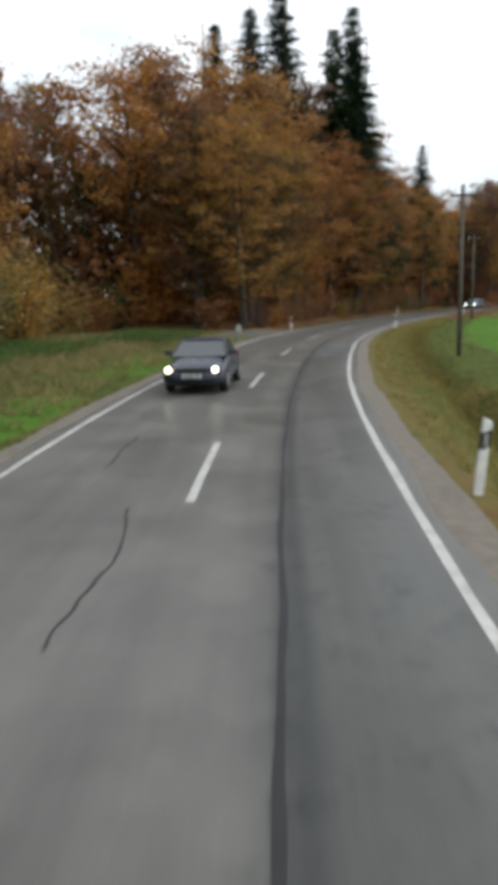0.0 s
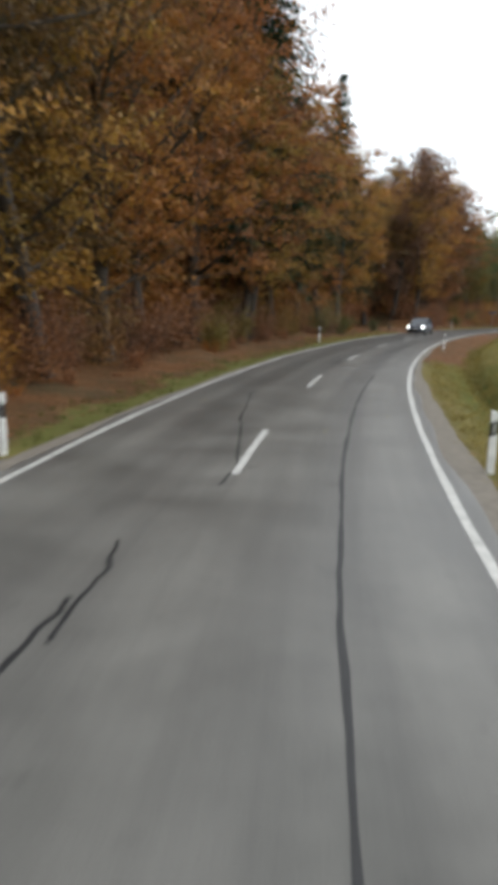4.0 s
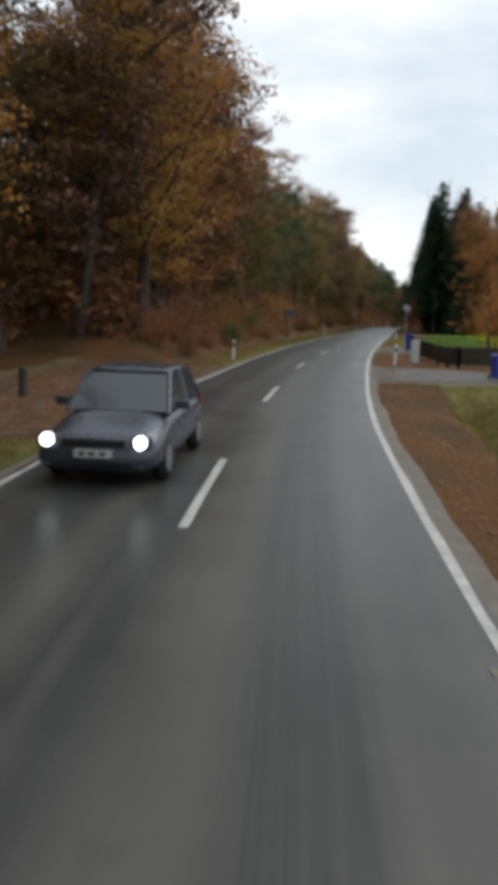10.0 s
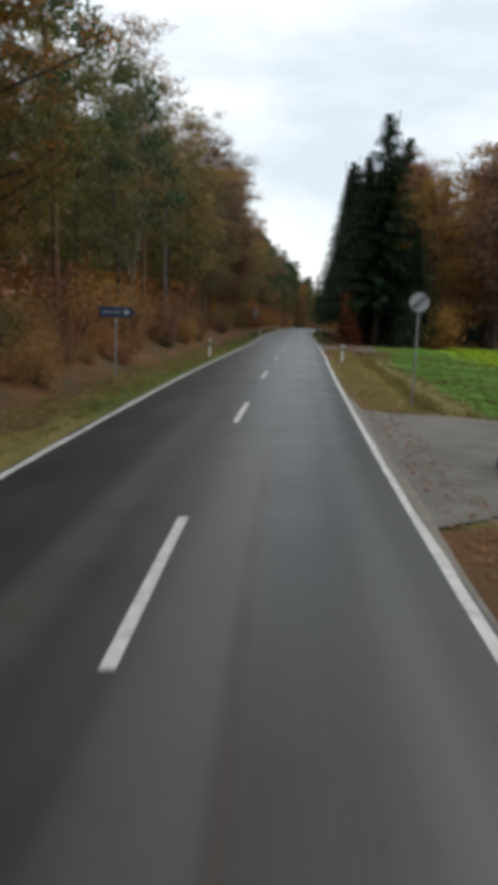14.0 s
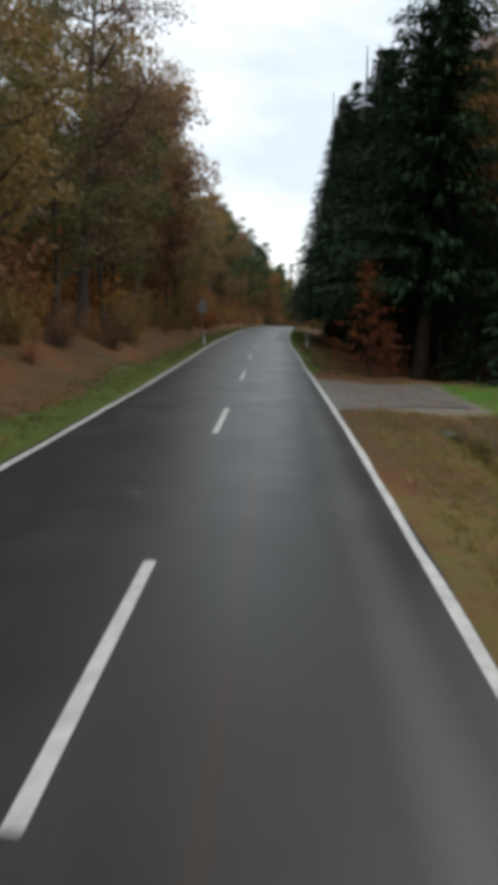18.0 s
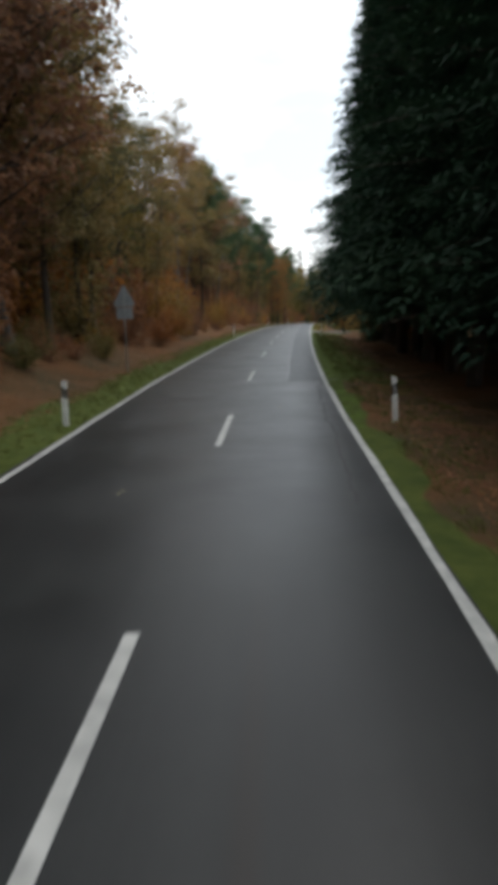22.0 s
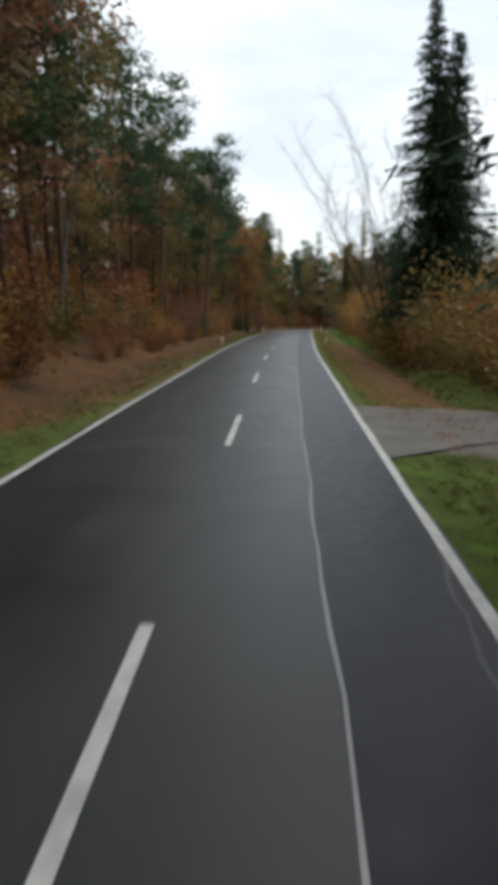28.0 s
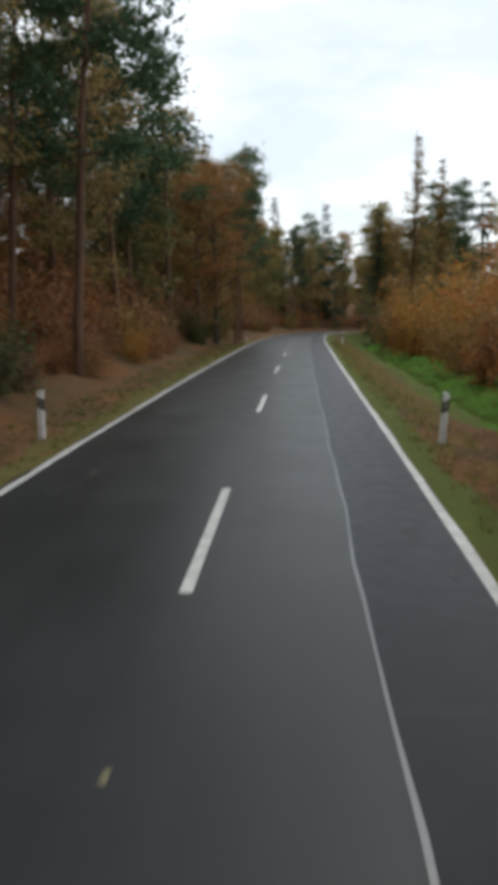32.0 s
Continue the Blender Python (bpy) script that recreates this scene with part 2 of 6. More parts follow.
    for centre, half, soft, power in ((0.22, 0.33, 0.2, 1.0), (-1.45, 0.27, 0.24, 0.9), (-2.65, 0.28, 0.26, 0.95), (-3.7, 0.2, 0.3, 0.5)):
        k = mathn(nt, "MULTIPLY", band(centre, half, soft, wander(streak, 0.3)), power)
        tracks = k if tracks is None else mathn(nt, "ADD", tracks, k)
    strong = node(nt, "MapRange", Value=along, **{"From Min": 52.0, "From Max": 84.0, "To Min": 0.12, "To Max": 1.0}).outputs[0]
    fade = node(nt, "MapRange", Value=along, **{"From Min": 140.0, "From Max": 200.0, "To Min": 1.0, "To Max": 0.35}).outputs[0]
    grain = ramp(nt, hair, (0.3, (1.0,) * 3), (0.62, (0.5,) * 3))
    tracks = mathn(nt, "MULTIPLY", mathn(nt, "MULTIPLY", tracks, grain), mathn(nt, "MULTIPLY", strong, fade))
    base = mixc(nt, mathn(nt, "MULTIPLY", tracks, 0.7, True), base, (0.02, 0.0215, 0.023))
    # paler dusty stripe between the tracks, a thin brown drip line in mid lane and a rubbed band towards the edge
    for centre, half, soft, tone, first, last, power in ((-0.55, 0.2, 0.35, (0.095, 0.091, 0.08), 82.0, 175.0, 0.32), (-2.05, 0.12, 0.25, (0.09, 0.086, 0.076), 82.0, 175.0, 0.32),
                                                         (-0.2, 0.03, 0.09, (0.034, 0.024, 0.018), 140.0, 232.0, 0.8), (1.1, 0.05, 0.25, (0.1, 0.102, 0.1), 135.0, 222.0, 0.4)):
        k = mathn(nt, "MULTIPLY", band(centre, half, soft, wander(streak, 0.12)), power)
        base = mixc(nt, mathn(nt, "MULTIPLY", k, span(first, last, 14.0)), base, tone)
    stain = ramp(nt, spots, (0.6, (1.0,) * 3), (0.74, (0.72,) * 3))
    base = mixc(nt, 1.0, base, stain, "MULTIPLY")
    grit = ramp(nt, fine, (0.3, (0.75, 0.75, 0.75)), (0.7, (1.15, 1.15, 1.15)))
    base = mixc(nt, 1.0, base, grit, "MULTIPLY")
    nt.links.new(base, b.inputs["Base Color"])
    rough = ramp(nt, blot, (0.3, (0.3,) * 3), (0.7, (0.4,) * 3))
    smooth = ramp(nt, blot, (0.3, (0.3,) * 3), (0.7, (0.4,) * 3))
    nt.links.new(mixc(nt, node(nt, "MapRange", Value=along, **{"From Min": 150.0, "From Max": 235.0}).outputs[0], rough, smooth), b.inputs["Roughness"])
    b.inputs["Specular IOR Level"].default_value = 0.15
    bump(nt, b, fine, 0.25, 0.004)
    return m


ASPHALT = asphalt_mat()
PATCH = plain("dark_patch_asphalt", (0.066, 0.069, 0.075), 0.6, vary=0.3, scale=1.6)
OVERLAY = plain("newer_asphalt_overlay", (0.008, 0.0102, 0.0155), 0.38, spec=0.1, vary=0.25, scale=0.9)
TAR = plain("bitumen_seal", (0.014, 0.0145, 0.016), 0.55, vary=0.4, scale=3.0)
PALESEAM = plain("pale_worn_seam", (0.046, 0.048, 0.055), 0.36, spec=0.9, vary=0.55, scale=2.0)
PAINT = plain("road_marking_paint", (0.5, 0.5, 0.475), 0.6, vary=0.35, scale=5.0)
LANEPAVE = plain("side_lane_asphalt", (0.125, 0.115, 0.1), 0.85, vary=0.35, scale=1.2)


def ground_mat():
    m, nt, b = make_mat("verge_and_forest_floor", 0.95, 0.0, 0.1)
    pos = node(nt, "NewGeometry").outputs["Position"]
    att = {k: node(nt, "Attribute", {"attribute_name": k}).outputs["Fac"] for k in ("leafy", "lush", "bright", "gravel", "crop")}
    big, mid, fine = noise_of(nt, pos, 0.35, 5.0), noise_of(nt, pos, 2.2, 6.0, 0.65), noise_of(nt, pos, 22.0, 5.0, 0.7)
    dry = ramp(nt, mid, (0.3, (0.085, 0.085, 0.028)), (0.55, (0.17, 0.145, 0.05)), (0.75, (0.23, 0.17, 0.065)))
    green = ramp(nt, mid, (0.3, (0.052, 0.074, 0.018)), (0.6, (0.09, 0.112, 0.026)), (0.8, (0.155, 0.14, 0.043)))
    litter = ramp(nt, fine, (0.25, (0.05, 0.028, 0.016)), (0.5, (0.135, 0.066, 0.029)), (0.75, (0.26, 0.122, 0.046)))
    litter = mixc(nt, ramp(nt, big, (0.4, (0, 0, 0)), (0.65, (0.75,) * 3)), litter, (0.06, 0.055, 0.03))
    crop = ramp(nt, mid, (0.3, (0.10, 0.19, 0.014)), (0.6, (0.17, 0.27, 0.02)), (0.8, (0.27, 0.32, 0.025)))
    stone = ramp(nt, fine, (0.3, (0.12, 0.11, 0.095)), (0.7, (0.26, 0.24, 0.21)))

    def soft(a):
        k = mathn(nt, "ADD", a, mathn(nt, "MULTIPLY_ADD", mid, 0.9))
        k.node.inputs[1].links[0].from_node.inputs[2].default_value = -0.45
        return ramp(nt, k, (0.38, (0, 0, 0)), (0.62, (1, 1, 1)))

    tone = mixc(nt, soft(att["lush"]), dry, green)
    fresh = ramp(nt, mid, (0.3, (0.055, 0.12, 0.016)), (0.6, (0.085, 0.18, 0.022)), (0.8, (0.15, 0.21, 0.035)))
    tone = mixc(nt, soft(att["bright"]), tone, fresh)
    tone = mixc(nt, soft(att["leafy"]), tone, litter)
    tone = mixc(nt, soft(att["crop"]), tone, crop)
    tone = mixc(nt, soft(att["gravel"]), tone, stone)
    nt.links.new(tone, b.inputs["Base Color"])
    bump(nt, b, fine, 0.8, 0.05)
    return m


GROUND = ground_mat()
SHOULDER = plain("sandy_gravel_shoulder", (0.19, 0.17, 0.142), 0.9, spec=0.2, vary=0.25, scale=5.0)
PALELEAF = plain("pale_dead_leaf", (0.42, 0.36, 0.2), 0.8)
WHITE = plain("white_plastic", (0.86, 0.86, 0.83), 0.5, vary=0.22)
BLACK = plain("black_plastic", (0.02, 0.02, 0.022), 0.5)
REFLECT = plain("glass_reflector", (0.55, 0.55, 0.52), 0.2, 0.3)
GALV = plain("galvanised_steel", (0.42, 0.43, 0.44), 0.45, 0.8)
BLUEPLASTIC = plain("blue_bin_plastic", (0.025, 0.045, 0.36), 0.45)
SIGNWHITE = plain("sign_white", (0.42, 0.44, 0.45), 0.4)
SIGNGREY = plain("sign_grey", (0.10, 0.10, 0.105), 0.4)
SIGNBLUE = plain("sign_blue", (0.012, 0.03, 0.085), 0.4)
BACKGREY = plain("sign_back_grey", (0.34, 0.37, 0.39), 0.5, 0.4)
CABINET = plain("pale_grey_cabinet", (0.55, 0.57, 0.54), 0.6)


# ---- the line of the road: stations every 25 m along the driven lane ----
LINE = [(28.13, 23.56), (25.27, 48.39), (25.28, 73.36), (29.08, 98.05), (35.92, 122.08), (45.25, 145.27), (56.58, 167.54),
        (69.0, 189.24), (81.76, 210.74), (94.44, 232.29), (107.02, 253.89), (120.02, 275.24), (133.28, 296.43), (146.8, 317.46)]
EDGE_L, EDGE_R = -4.36, 2.03                  # usual rims of the asphalt


def line_l(s):
    """The left edge line; the lane is driven a little to and fro."""
    return np.interp(s, [0, 26, 43, 58, 96, 112, 132, 152, 174, 210, 230, 249, 278, 314, 341], [-4.1, -4.13, -4.27, -4.15, -3.87, -3.98, -3.84, -3.95, -4.08, -3.99, -4.16, -4.23, -4.16, -3.96, -4.13])


def line_r(s):
    return np.interp(s, [0, 7, 20, 35, 42, 53, 60, 86, 96, 106, 116, 126, 136, 146, 156, 170, 204, 214, 221, 230, 240, 259, 269, 285, 295, 310, 332, 340],
                     [1.56, 1.58, 1.68, 1.77, 1.74, 1.83, 1.9, 1.92, 1.86, 1.82, 1.74, 1.68, 1.76, 1.74, 1.75, 1.72, 1.66, 1.57, 1.47, 1.51, 1.46, 1.52, 1.56, 1.7, 1.74, 1.78, 1.74, 1.78])


def rim_l(s):
    return line_l(s) - np.interp(s, [50, 75], [0.31, 0.13])


def rim_r(s):
    return line_r(s) + np.interp(s, [60, 95], [0.27, 0.08])


S0, S1 = -60, 520


def build_line():
    pts = [Vector(p) for p in LINE]
    d0 = (pts[0] - pts[1]).normalized()
    d0 = Vector((d0.x + 0.06, d0.y)).normalized()
    pts = [pts[0] + d0 * 75, pts[0] + d0 * 50, pts[0] + d0 * 25] + pts
    way = (pts[-1] - pts[-2]).normalized()
    for turn in (0.9, 0.5, 0.5, 2.5, 7.0, 9.0, 9.0, 9.0, 9.0):
        a = -radians(turn)
        way = Vector((way.x * math.cos(a) - way.y * math.sin(a), way.x * math.sin(a) + way.y * math.cos(a)))
        pts.append(pts[-1] + way * 25)
    dense = []
    for i in range(1, len(pts) - 2):
        p0, p1, p2, p3 = pts[i - 1:i + 3]
        for k in range(50):
            t = k / 50
            dense.append(0.5 * ((2 * p1) + (p2 - p0) * t + (2 * p0 - 5 * p1 + 4 * p2 - p3) * t * t + (3 * p1 - p0 - 3 * p2 + p3) * t ** 3))
    d = np.array([tuple(p) for p in dense])
    run = np.concatenate([[0], np.cumsum(np.hypot(*np.diff(d, axis=0).T))])
    zero = run[np.argmin(np.hypot(*(d - np.array(LINE[0])).T))]
    ss = np.arange(S0 + 12, S1 + 1, 1.0)
    ss = ss[(ss + zero >= 0) & (ss + zero <= run[-1])]
    return ss, np.stack([np.interp(ss + zero, run, d[:, 0]), np.interp(ss + zero, run, d[:, 1])], 1)


ST, XY = build_line()
TAN = np.gradient(XY, axis=0)
TAN /= np.hypot(*TAN.T)[:, None]


def at(s, lat):
    """World x and y of a place s metres along the road and lat metres to the right of the driven line."""
    x, y = np.interp(s, ST, XY[:, 0]), np.interp(s, ST, XY[:, 1])
    tx, ty = np.interp(s, ST, TAN[:, 0]), np.interp(s, ST, TAN[:, 1])
    return x + ty * lat, y - tx * lat


def heading(s):
    """Turn about z that lays +y along the road."""
    return math.degrees(math.atan2(-np.interp(s, ST, TAN[:, 0]), np.interp(s, ST, TAN[:, 1])))


def to_road(px, py):
    s, lat = np.empty(len(px)), np.empty(len(px))
    for a in range(0, len(px), 20000):
        x, y = px[a:a + 20000], py[a:a + 20000]
        best, far = np.zeros(len(x), int), np.full(len(x), 1e18)
        for k in range(0, len(ST), 3):
            d = (x - XY[k, 0]) ** 2 + (y - XY[k, 1]) ** 2
            near = d < far
            best[near], far[near] = k, d[near]
        ox, oy = x - XY[best, 0], y - XY[best, 1]
        s[a:a + 20000] = ST[best] + np.clip(ox * TAN[best, 0] + oy * TAN[best, 1], -2, 2)
        lat[a:a + 20000] = ox * TAN[best, 1] - oy * TAN[best, 0]
    return s, lat


def step(x, a, b):
    t = np.clip((np.asarray(x, float) - a) / (b - a), 0, 1)
    return t * t * (3 - 2 * t)


def between(x, a, b, soft=3.0):
    return step(x, a - soft / 2, a + soft / 2) * (1 - step(x, b - soft / 2, b + soft / 2))


# side lanes: (from s, to s, side, reach)
LANES = [(48.5, 56.5, -1, 4.5), (122.5, 141.0, -1, 7.0), (137.0, 144.0, 1, 16.0), (158.0, 168.0, 1, 14.0), (206.5, 214.0, 1, 4.0), (296.8, 302.0, 1, 3.2)]


def lane_share(s, lat):
    k = np.zeros(np.shape(s))
    for a, b, side, reach in LANES:
        out = np.where(side > 0, lat - rim_r(s), rim_l(s) - lat)
        k = np.maximum(k, between(s, a - 0.4, b + 0.4, 1.6) * step(out, -0.5, 0.0) * (1 - step(out, reach - 1, reach + 2)))
    return k


def ditch(s):
    """Offset of the bottom of the right-hand ditch."""
    return np.interp(s, [-60, 16, 25, 40, 75, 110, 120, 128, 134, 160, 206, 300, 345], [4.0, 4.25, 4.95, 4.95, 4.4, 4.3, 4.2, 4.65, 4.6, 4.25, 4.25, 5.6, 5.6])


def height(s, lat):
    s, lat = np.asarray(s, float), np.asarray(lat, float)
    d, e = rim_l(s) - lat, lat - rim_r(s)
    rough = 0.05 * np.sin(s * 0.9 + lat * 1.7) + 0.04 * np.sin(s * 2.3 - lat * 1.1) + 0.06 * np.sin(s * 0.31 + lat * 0.53)
    z = -0.03 + rough * (step(d, 0.4, 2.5) + step(e, 0.4, 2.5))
    bank = 0.25 * between(s, -80, 46, 6) + 0.5 * between(s, 58, 122, 8) + 1.35 * between(s, 143, 350, 10) + 0.8 * between(s, 350, 600, 10)
    z += bank * step(d, 1.6, 6.5) + 0.9 * bank * step(d, 6.5, 22)
    open_r = between(s, -90, 134, 5)
    z += open_r * (-0.16 * step(e, 0.2, 1.6) - 0.5 * np.exp(-((lat - ditch(s)) / 0.42) ** 2) + 0.1 * step(lat - ditch(s), 0.3, 1.2))
    z += between(s, 169.5, 204, 1.5) * (-0.12 * step(e, 0.2, 1.2) - 0.62 * np.exp(-((lat - ditch(s)) / 0.27) ** 2))
    z += between(s, 217, 297, 4) * (-0.45 * step(e, 0.3, 4.0))
    z += between(s, 303, 420, 4) * (-0.35 * step(e, 0.4, 2.6) - 0.35 * np.exp(-((lat - 5.6) / 0.7) ** 2))
    far = np.maximum(np.abs(lat) - 60, 0)
    z += 0.01 * far * (far < 400) + 4.0 * (far >= 400)
    z = z * (1 - lane_share(s, lat)) + -0.02 * lane_share(s, lat)
    under = step(-d, 0.15, 0.5) * step(-e, 0.15, 0.5)
    return z * (1 - under) - 0.16 * under + grade(s)


def np_mesh(name, verts, faces, mats, mat_ids=None, smooth=False):
    """A mesh from arrays: verts n x 3, faces m x k with one corner count."""
    me = bpy.data.meshes.new(name)
    faces = np.asarray(faces, np.int32)
    n, k = faces.shape
    me.vertices.add(len(verts))
    me.vertices.foreach_set("co", np.asarray(verts, np.float32).ravel())
    me.loops.add(n * k)
    me.loops.foreach_set("vertex_index", faces.ravel())
    me.polygons.add(n)
    me.polygons.foreach_set("loop_start", np.arange(0, n * k, k, dtype=np.int32))
    for m in mats:
        me.materials.append(m)
    if mat_ids is not None:
        me.polygons.foreach_set("material_index", np.asarray(mat_ids, np.int32))
    me.polygons.foreach_set("use_smooth", np.full(n, smooth))
    me.update()
    return me


def grid_faces(rows, cols):
    i = np.arange(rows - 1)[:, None] * cols + np.arange(cols - 1)[None]
    i = i.ravel()
    return np.stack([i, i + 1, i + cols + 1, i + cols], 1)


# ---- ground: one sheet to the horizon ----
def axis_steps(lo, hi, fine):
    mid = np.arange(lo, hi + fine, fine)
    out = np.array([4, 10, 20, 40, 80, 160, 320, 640, 1300, 2600.0])
    return np.concatenate([(lo - out)[::-1], mid, mid[-1] + out])


def cover(s, lat):
    """What grows or lies on the ground: shares of leaf litter, dull grass, bright grass, crop and gravel."""
    d, e = rim_l(s) - lat, lat - rim_r(s)
    left, right = d > 0, e > 0
    wob = 0.5 * np.sin(s * 0.21) + 0.4 * np.sin(s * 0.47 + 1)
    small = 0.15 * np.sin(s * 0.83) + 0.1 * np.sin(s * 1.9 + 2)
    leafy = left * (between(s, -200, 46, 4) * (0.3 * (1 - step(d, 0.4, 1.0)) + step(d, 16, 22)) + between(s, 57, 200, 4) * (0.3 + 0.7 * step(d, 0.8 + small * 2, 1.8 + small * 2))
                    + between(s, 200, 300, 10) * step(d, 1.1 + wob * 0.5, 2.0 + wob * 0.5) + between(s, 300, 600, 10) * (0.45 + 0.55 * step(d, 0.5 + small, 1.5 + small)))
    leafy += right * (between(s, -200, 84, 4) * 0.42 * (1 - step(e, 0.8, 1.6)) + between(s, 84, 137, 6) * (1 - step(lat - ditch(s), -0.5, 0.2)) * 0.95 + between(s, 137, 170, 2) * 0.75 * (1 - step(e, 6, 9))
                      + between(s, 168, 206, 3) * 0.5 * (1 - step(e, 1.4, 2.4)) + between(s, 198, 218, 4) * 0.7 * (1 - step(e, 4, 6)) + between(s, 216, 249, 3) * step(e, 0.3 + small, 0.75 + small)
                      + between(s, 249, 300, 3) * step(e, 1.9 + small * 2, 3.0 + small * 2) + between(s, 300, 345, 4) * 0.9 * step(e, 0.35 + small, 0.9 + small) * (1 - step(e, 3.4, 4.2))
                      + between(s, 340, 600, 6) * 0.55 * step(e, 0.3, 0.9) * (1 - step(e, 2.0, 2.8)) + step(e, 9, 16) * between(s, 217, 600, 4))
    lush = left * (between(s, -200, 47, 3) * (0.6 + 0.35 * np.sin(s * 0.5 + lat * 0.7) * np.sin(lat * 0.9 + 1)) + between(s, 57, 122, 4) * 0.5 * (1 - step(d, 1, 3)) + between(s, 165, 300, 8) * 0.8 + between(s, 300, 600, 8) * 0.5)
    lush += right * (between(s, -200, 84, 6) * (0.3 + 0.3 * step(e, 0.8, 1.8)) + between(s, -200, 135, 6) * 0.5 * step(e, 3.6, 6) + between(s, 134, 218, 3) * 0.75 * step(e, 3, 5) + between(s, 217, 298, 4) * 0.85
                     + between(s, 300, 600, 4) * (0.6 + 0.4 * step(e, 3.0, 4.0)))
    bright = left * between(s, -60, 47, 4) * (0.75 * between(d, 0.7, 3.2, 0.8) + 0.35 * between(d, 3.0, 14.0, 2.0)) * (0.75 + 0.4 * np.sin(s * 0.45 + 1.0))
    # bright grass at 238 to 298 is colour lifted against the spruces' shade
    bright += right * (between(s, 238, 298, 4) * 0.4 * (1 - step(e, 2.0, 3.2)) + between(s, 160, 214, 3) * step(lat - ditch(s), 0.5, 2.2) * (1 - step(lat, 60, 70)) + between(s, -60, 80, 6) * 0.8 * step(lat - ditch(s), 1.5, 4.0) * (1 - step(lat, 50, 60))
                       + between(s, 338, 400, 6) * step(e, 2.4, 3.4) * (1 - step(lat, 9, 12)))
    crop = right * (between(s, 160, 214, 3) * step(lat, 10.0, 12.0) * (1 - step(lat, 60, 70)) + between(s, 38, 75, 4) * step(e, 7, 10) * 0.8 * (1 - step(lat, 50, 60)))
    lay = left * between(s, 122, 141.5, 1.5) * (1 - step(d, 6, 8))
    leafy = np.maximum(leafy * (1 - lane_share(s, lat)), lay * 0.7)
    gravel = lane_share(s, lat) * 0.9 * (1 - lay * 0.55)
    return {"leafy": leafy, "lush": lush, "bright": bright, "crop": crop, "gravel": gravel}


def dress(me, s, lat):
    for name, arr in cover(s, lat).items():
        a = me.attributes.new(name, "FLOAT", "POINT")
        a.data.foreach_set("value", np.clip(arr, 0, 1).astype(np.float32))


def build_ground():
    xs, ys = axis_steps(-6, 250, 1.0), axis_steps(-12, 440, 1.0)
    gx, gy = np.meshgrid(xs, ys)
    px, py = gx.ravel(), gy.ravel()
    s, lat = to_road(px, py)
    out = np.maximum(rim_l(s) - lat, lat - rim_r(s))
    z = height(s, lat) - 0.6 * between(s, -44, 404, 3) * (1 - step(out, 4.6, 5.8))
    me = np_mesh("ground", np.stack([px, py, z], 1), grid_faces(len(ys), len(xs)), [GROUND], smooth=True)
    dress(me, s, lat)
    return tagged(new("ground", me), "grassy verges, ditches, meadow and leaf-strewn forest floor", "ground", kind="structure")


ground = build_ground()

# the verges beside the asphalt, finely shaped: margin, bank and ditch
OUT = np.concatenate([[-0.3, -0.1, 0.05], np.arange(0.2, 4.4, 0.16), [4.6, 5.0, 5.5, 6.0, 6.4]])
for side in (-1, 1):
    vs = np.arange(-43.0, 404.0, 0.5)
    lat = np.where(side > 0, rim_r(vs), rim_l(vs))[:, None] + side * OUT[None]
    ss = np.repeat(vs[:, None], len(OUT), 1)
    x, y = at(ss.ravel(), lat.ravel())
    z = height(ss, lat) - np.where(OUT > 6.2, 0.25, 0.0)[None] + (0.012 * np.sin(ss * 7.3 + lat * 5.1) + 0.01 * np.sin(ss * 3.1 - lat * 11.0) - 0.012) * (1 - lane_share(ss, lat)) - 0.02 * lane_share(ss, lat)
    f = grid_faces(len(vs), len(OUT))
    me = np_mesh("verge", np.stack([x, y, z.ravel()], 1), f if side > 0 else f[:, ::-1], [GROUND], smooth=True)
    dress(me, ss.ravel(), lat.ravel())
    tagged(new("verge", me), "leaf-strewn grass verge and ditch beside the road", "verge", kind="structure")


def part(name, bm, material, parent, label="", smooth=False):
    """Links a bmesh, or a finished mesh, as one mesh object under a thing or a part."""
    if isinstance(bm, bpy.types.Mesh):
        me = bm
    else:
        me = bpy.data.meshes.new(name)
        bm.normal_update()
        bm.to_mesh(me)
        bm.free()
        if smooth:
            me.polygons.foreach_set("use_smooth", np.full(len(me.polygons), True))
    if material is not None and not len(me.materials):
        me.materials.append(material)
    ob = new(name, me)
    ob.parent = parent
    return tagged(ob, label)


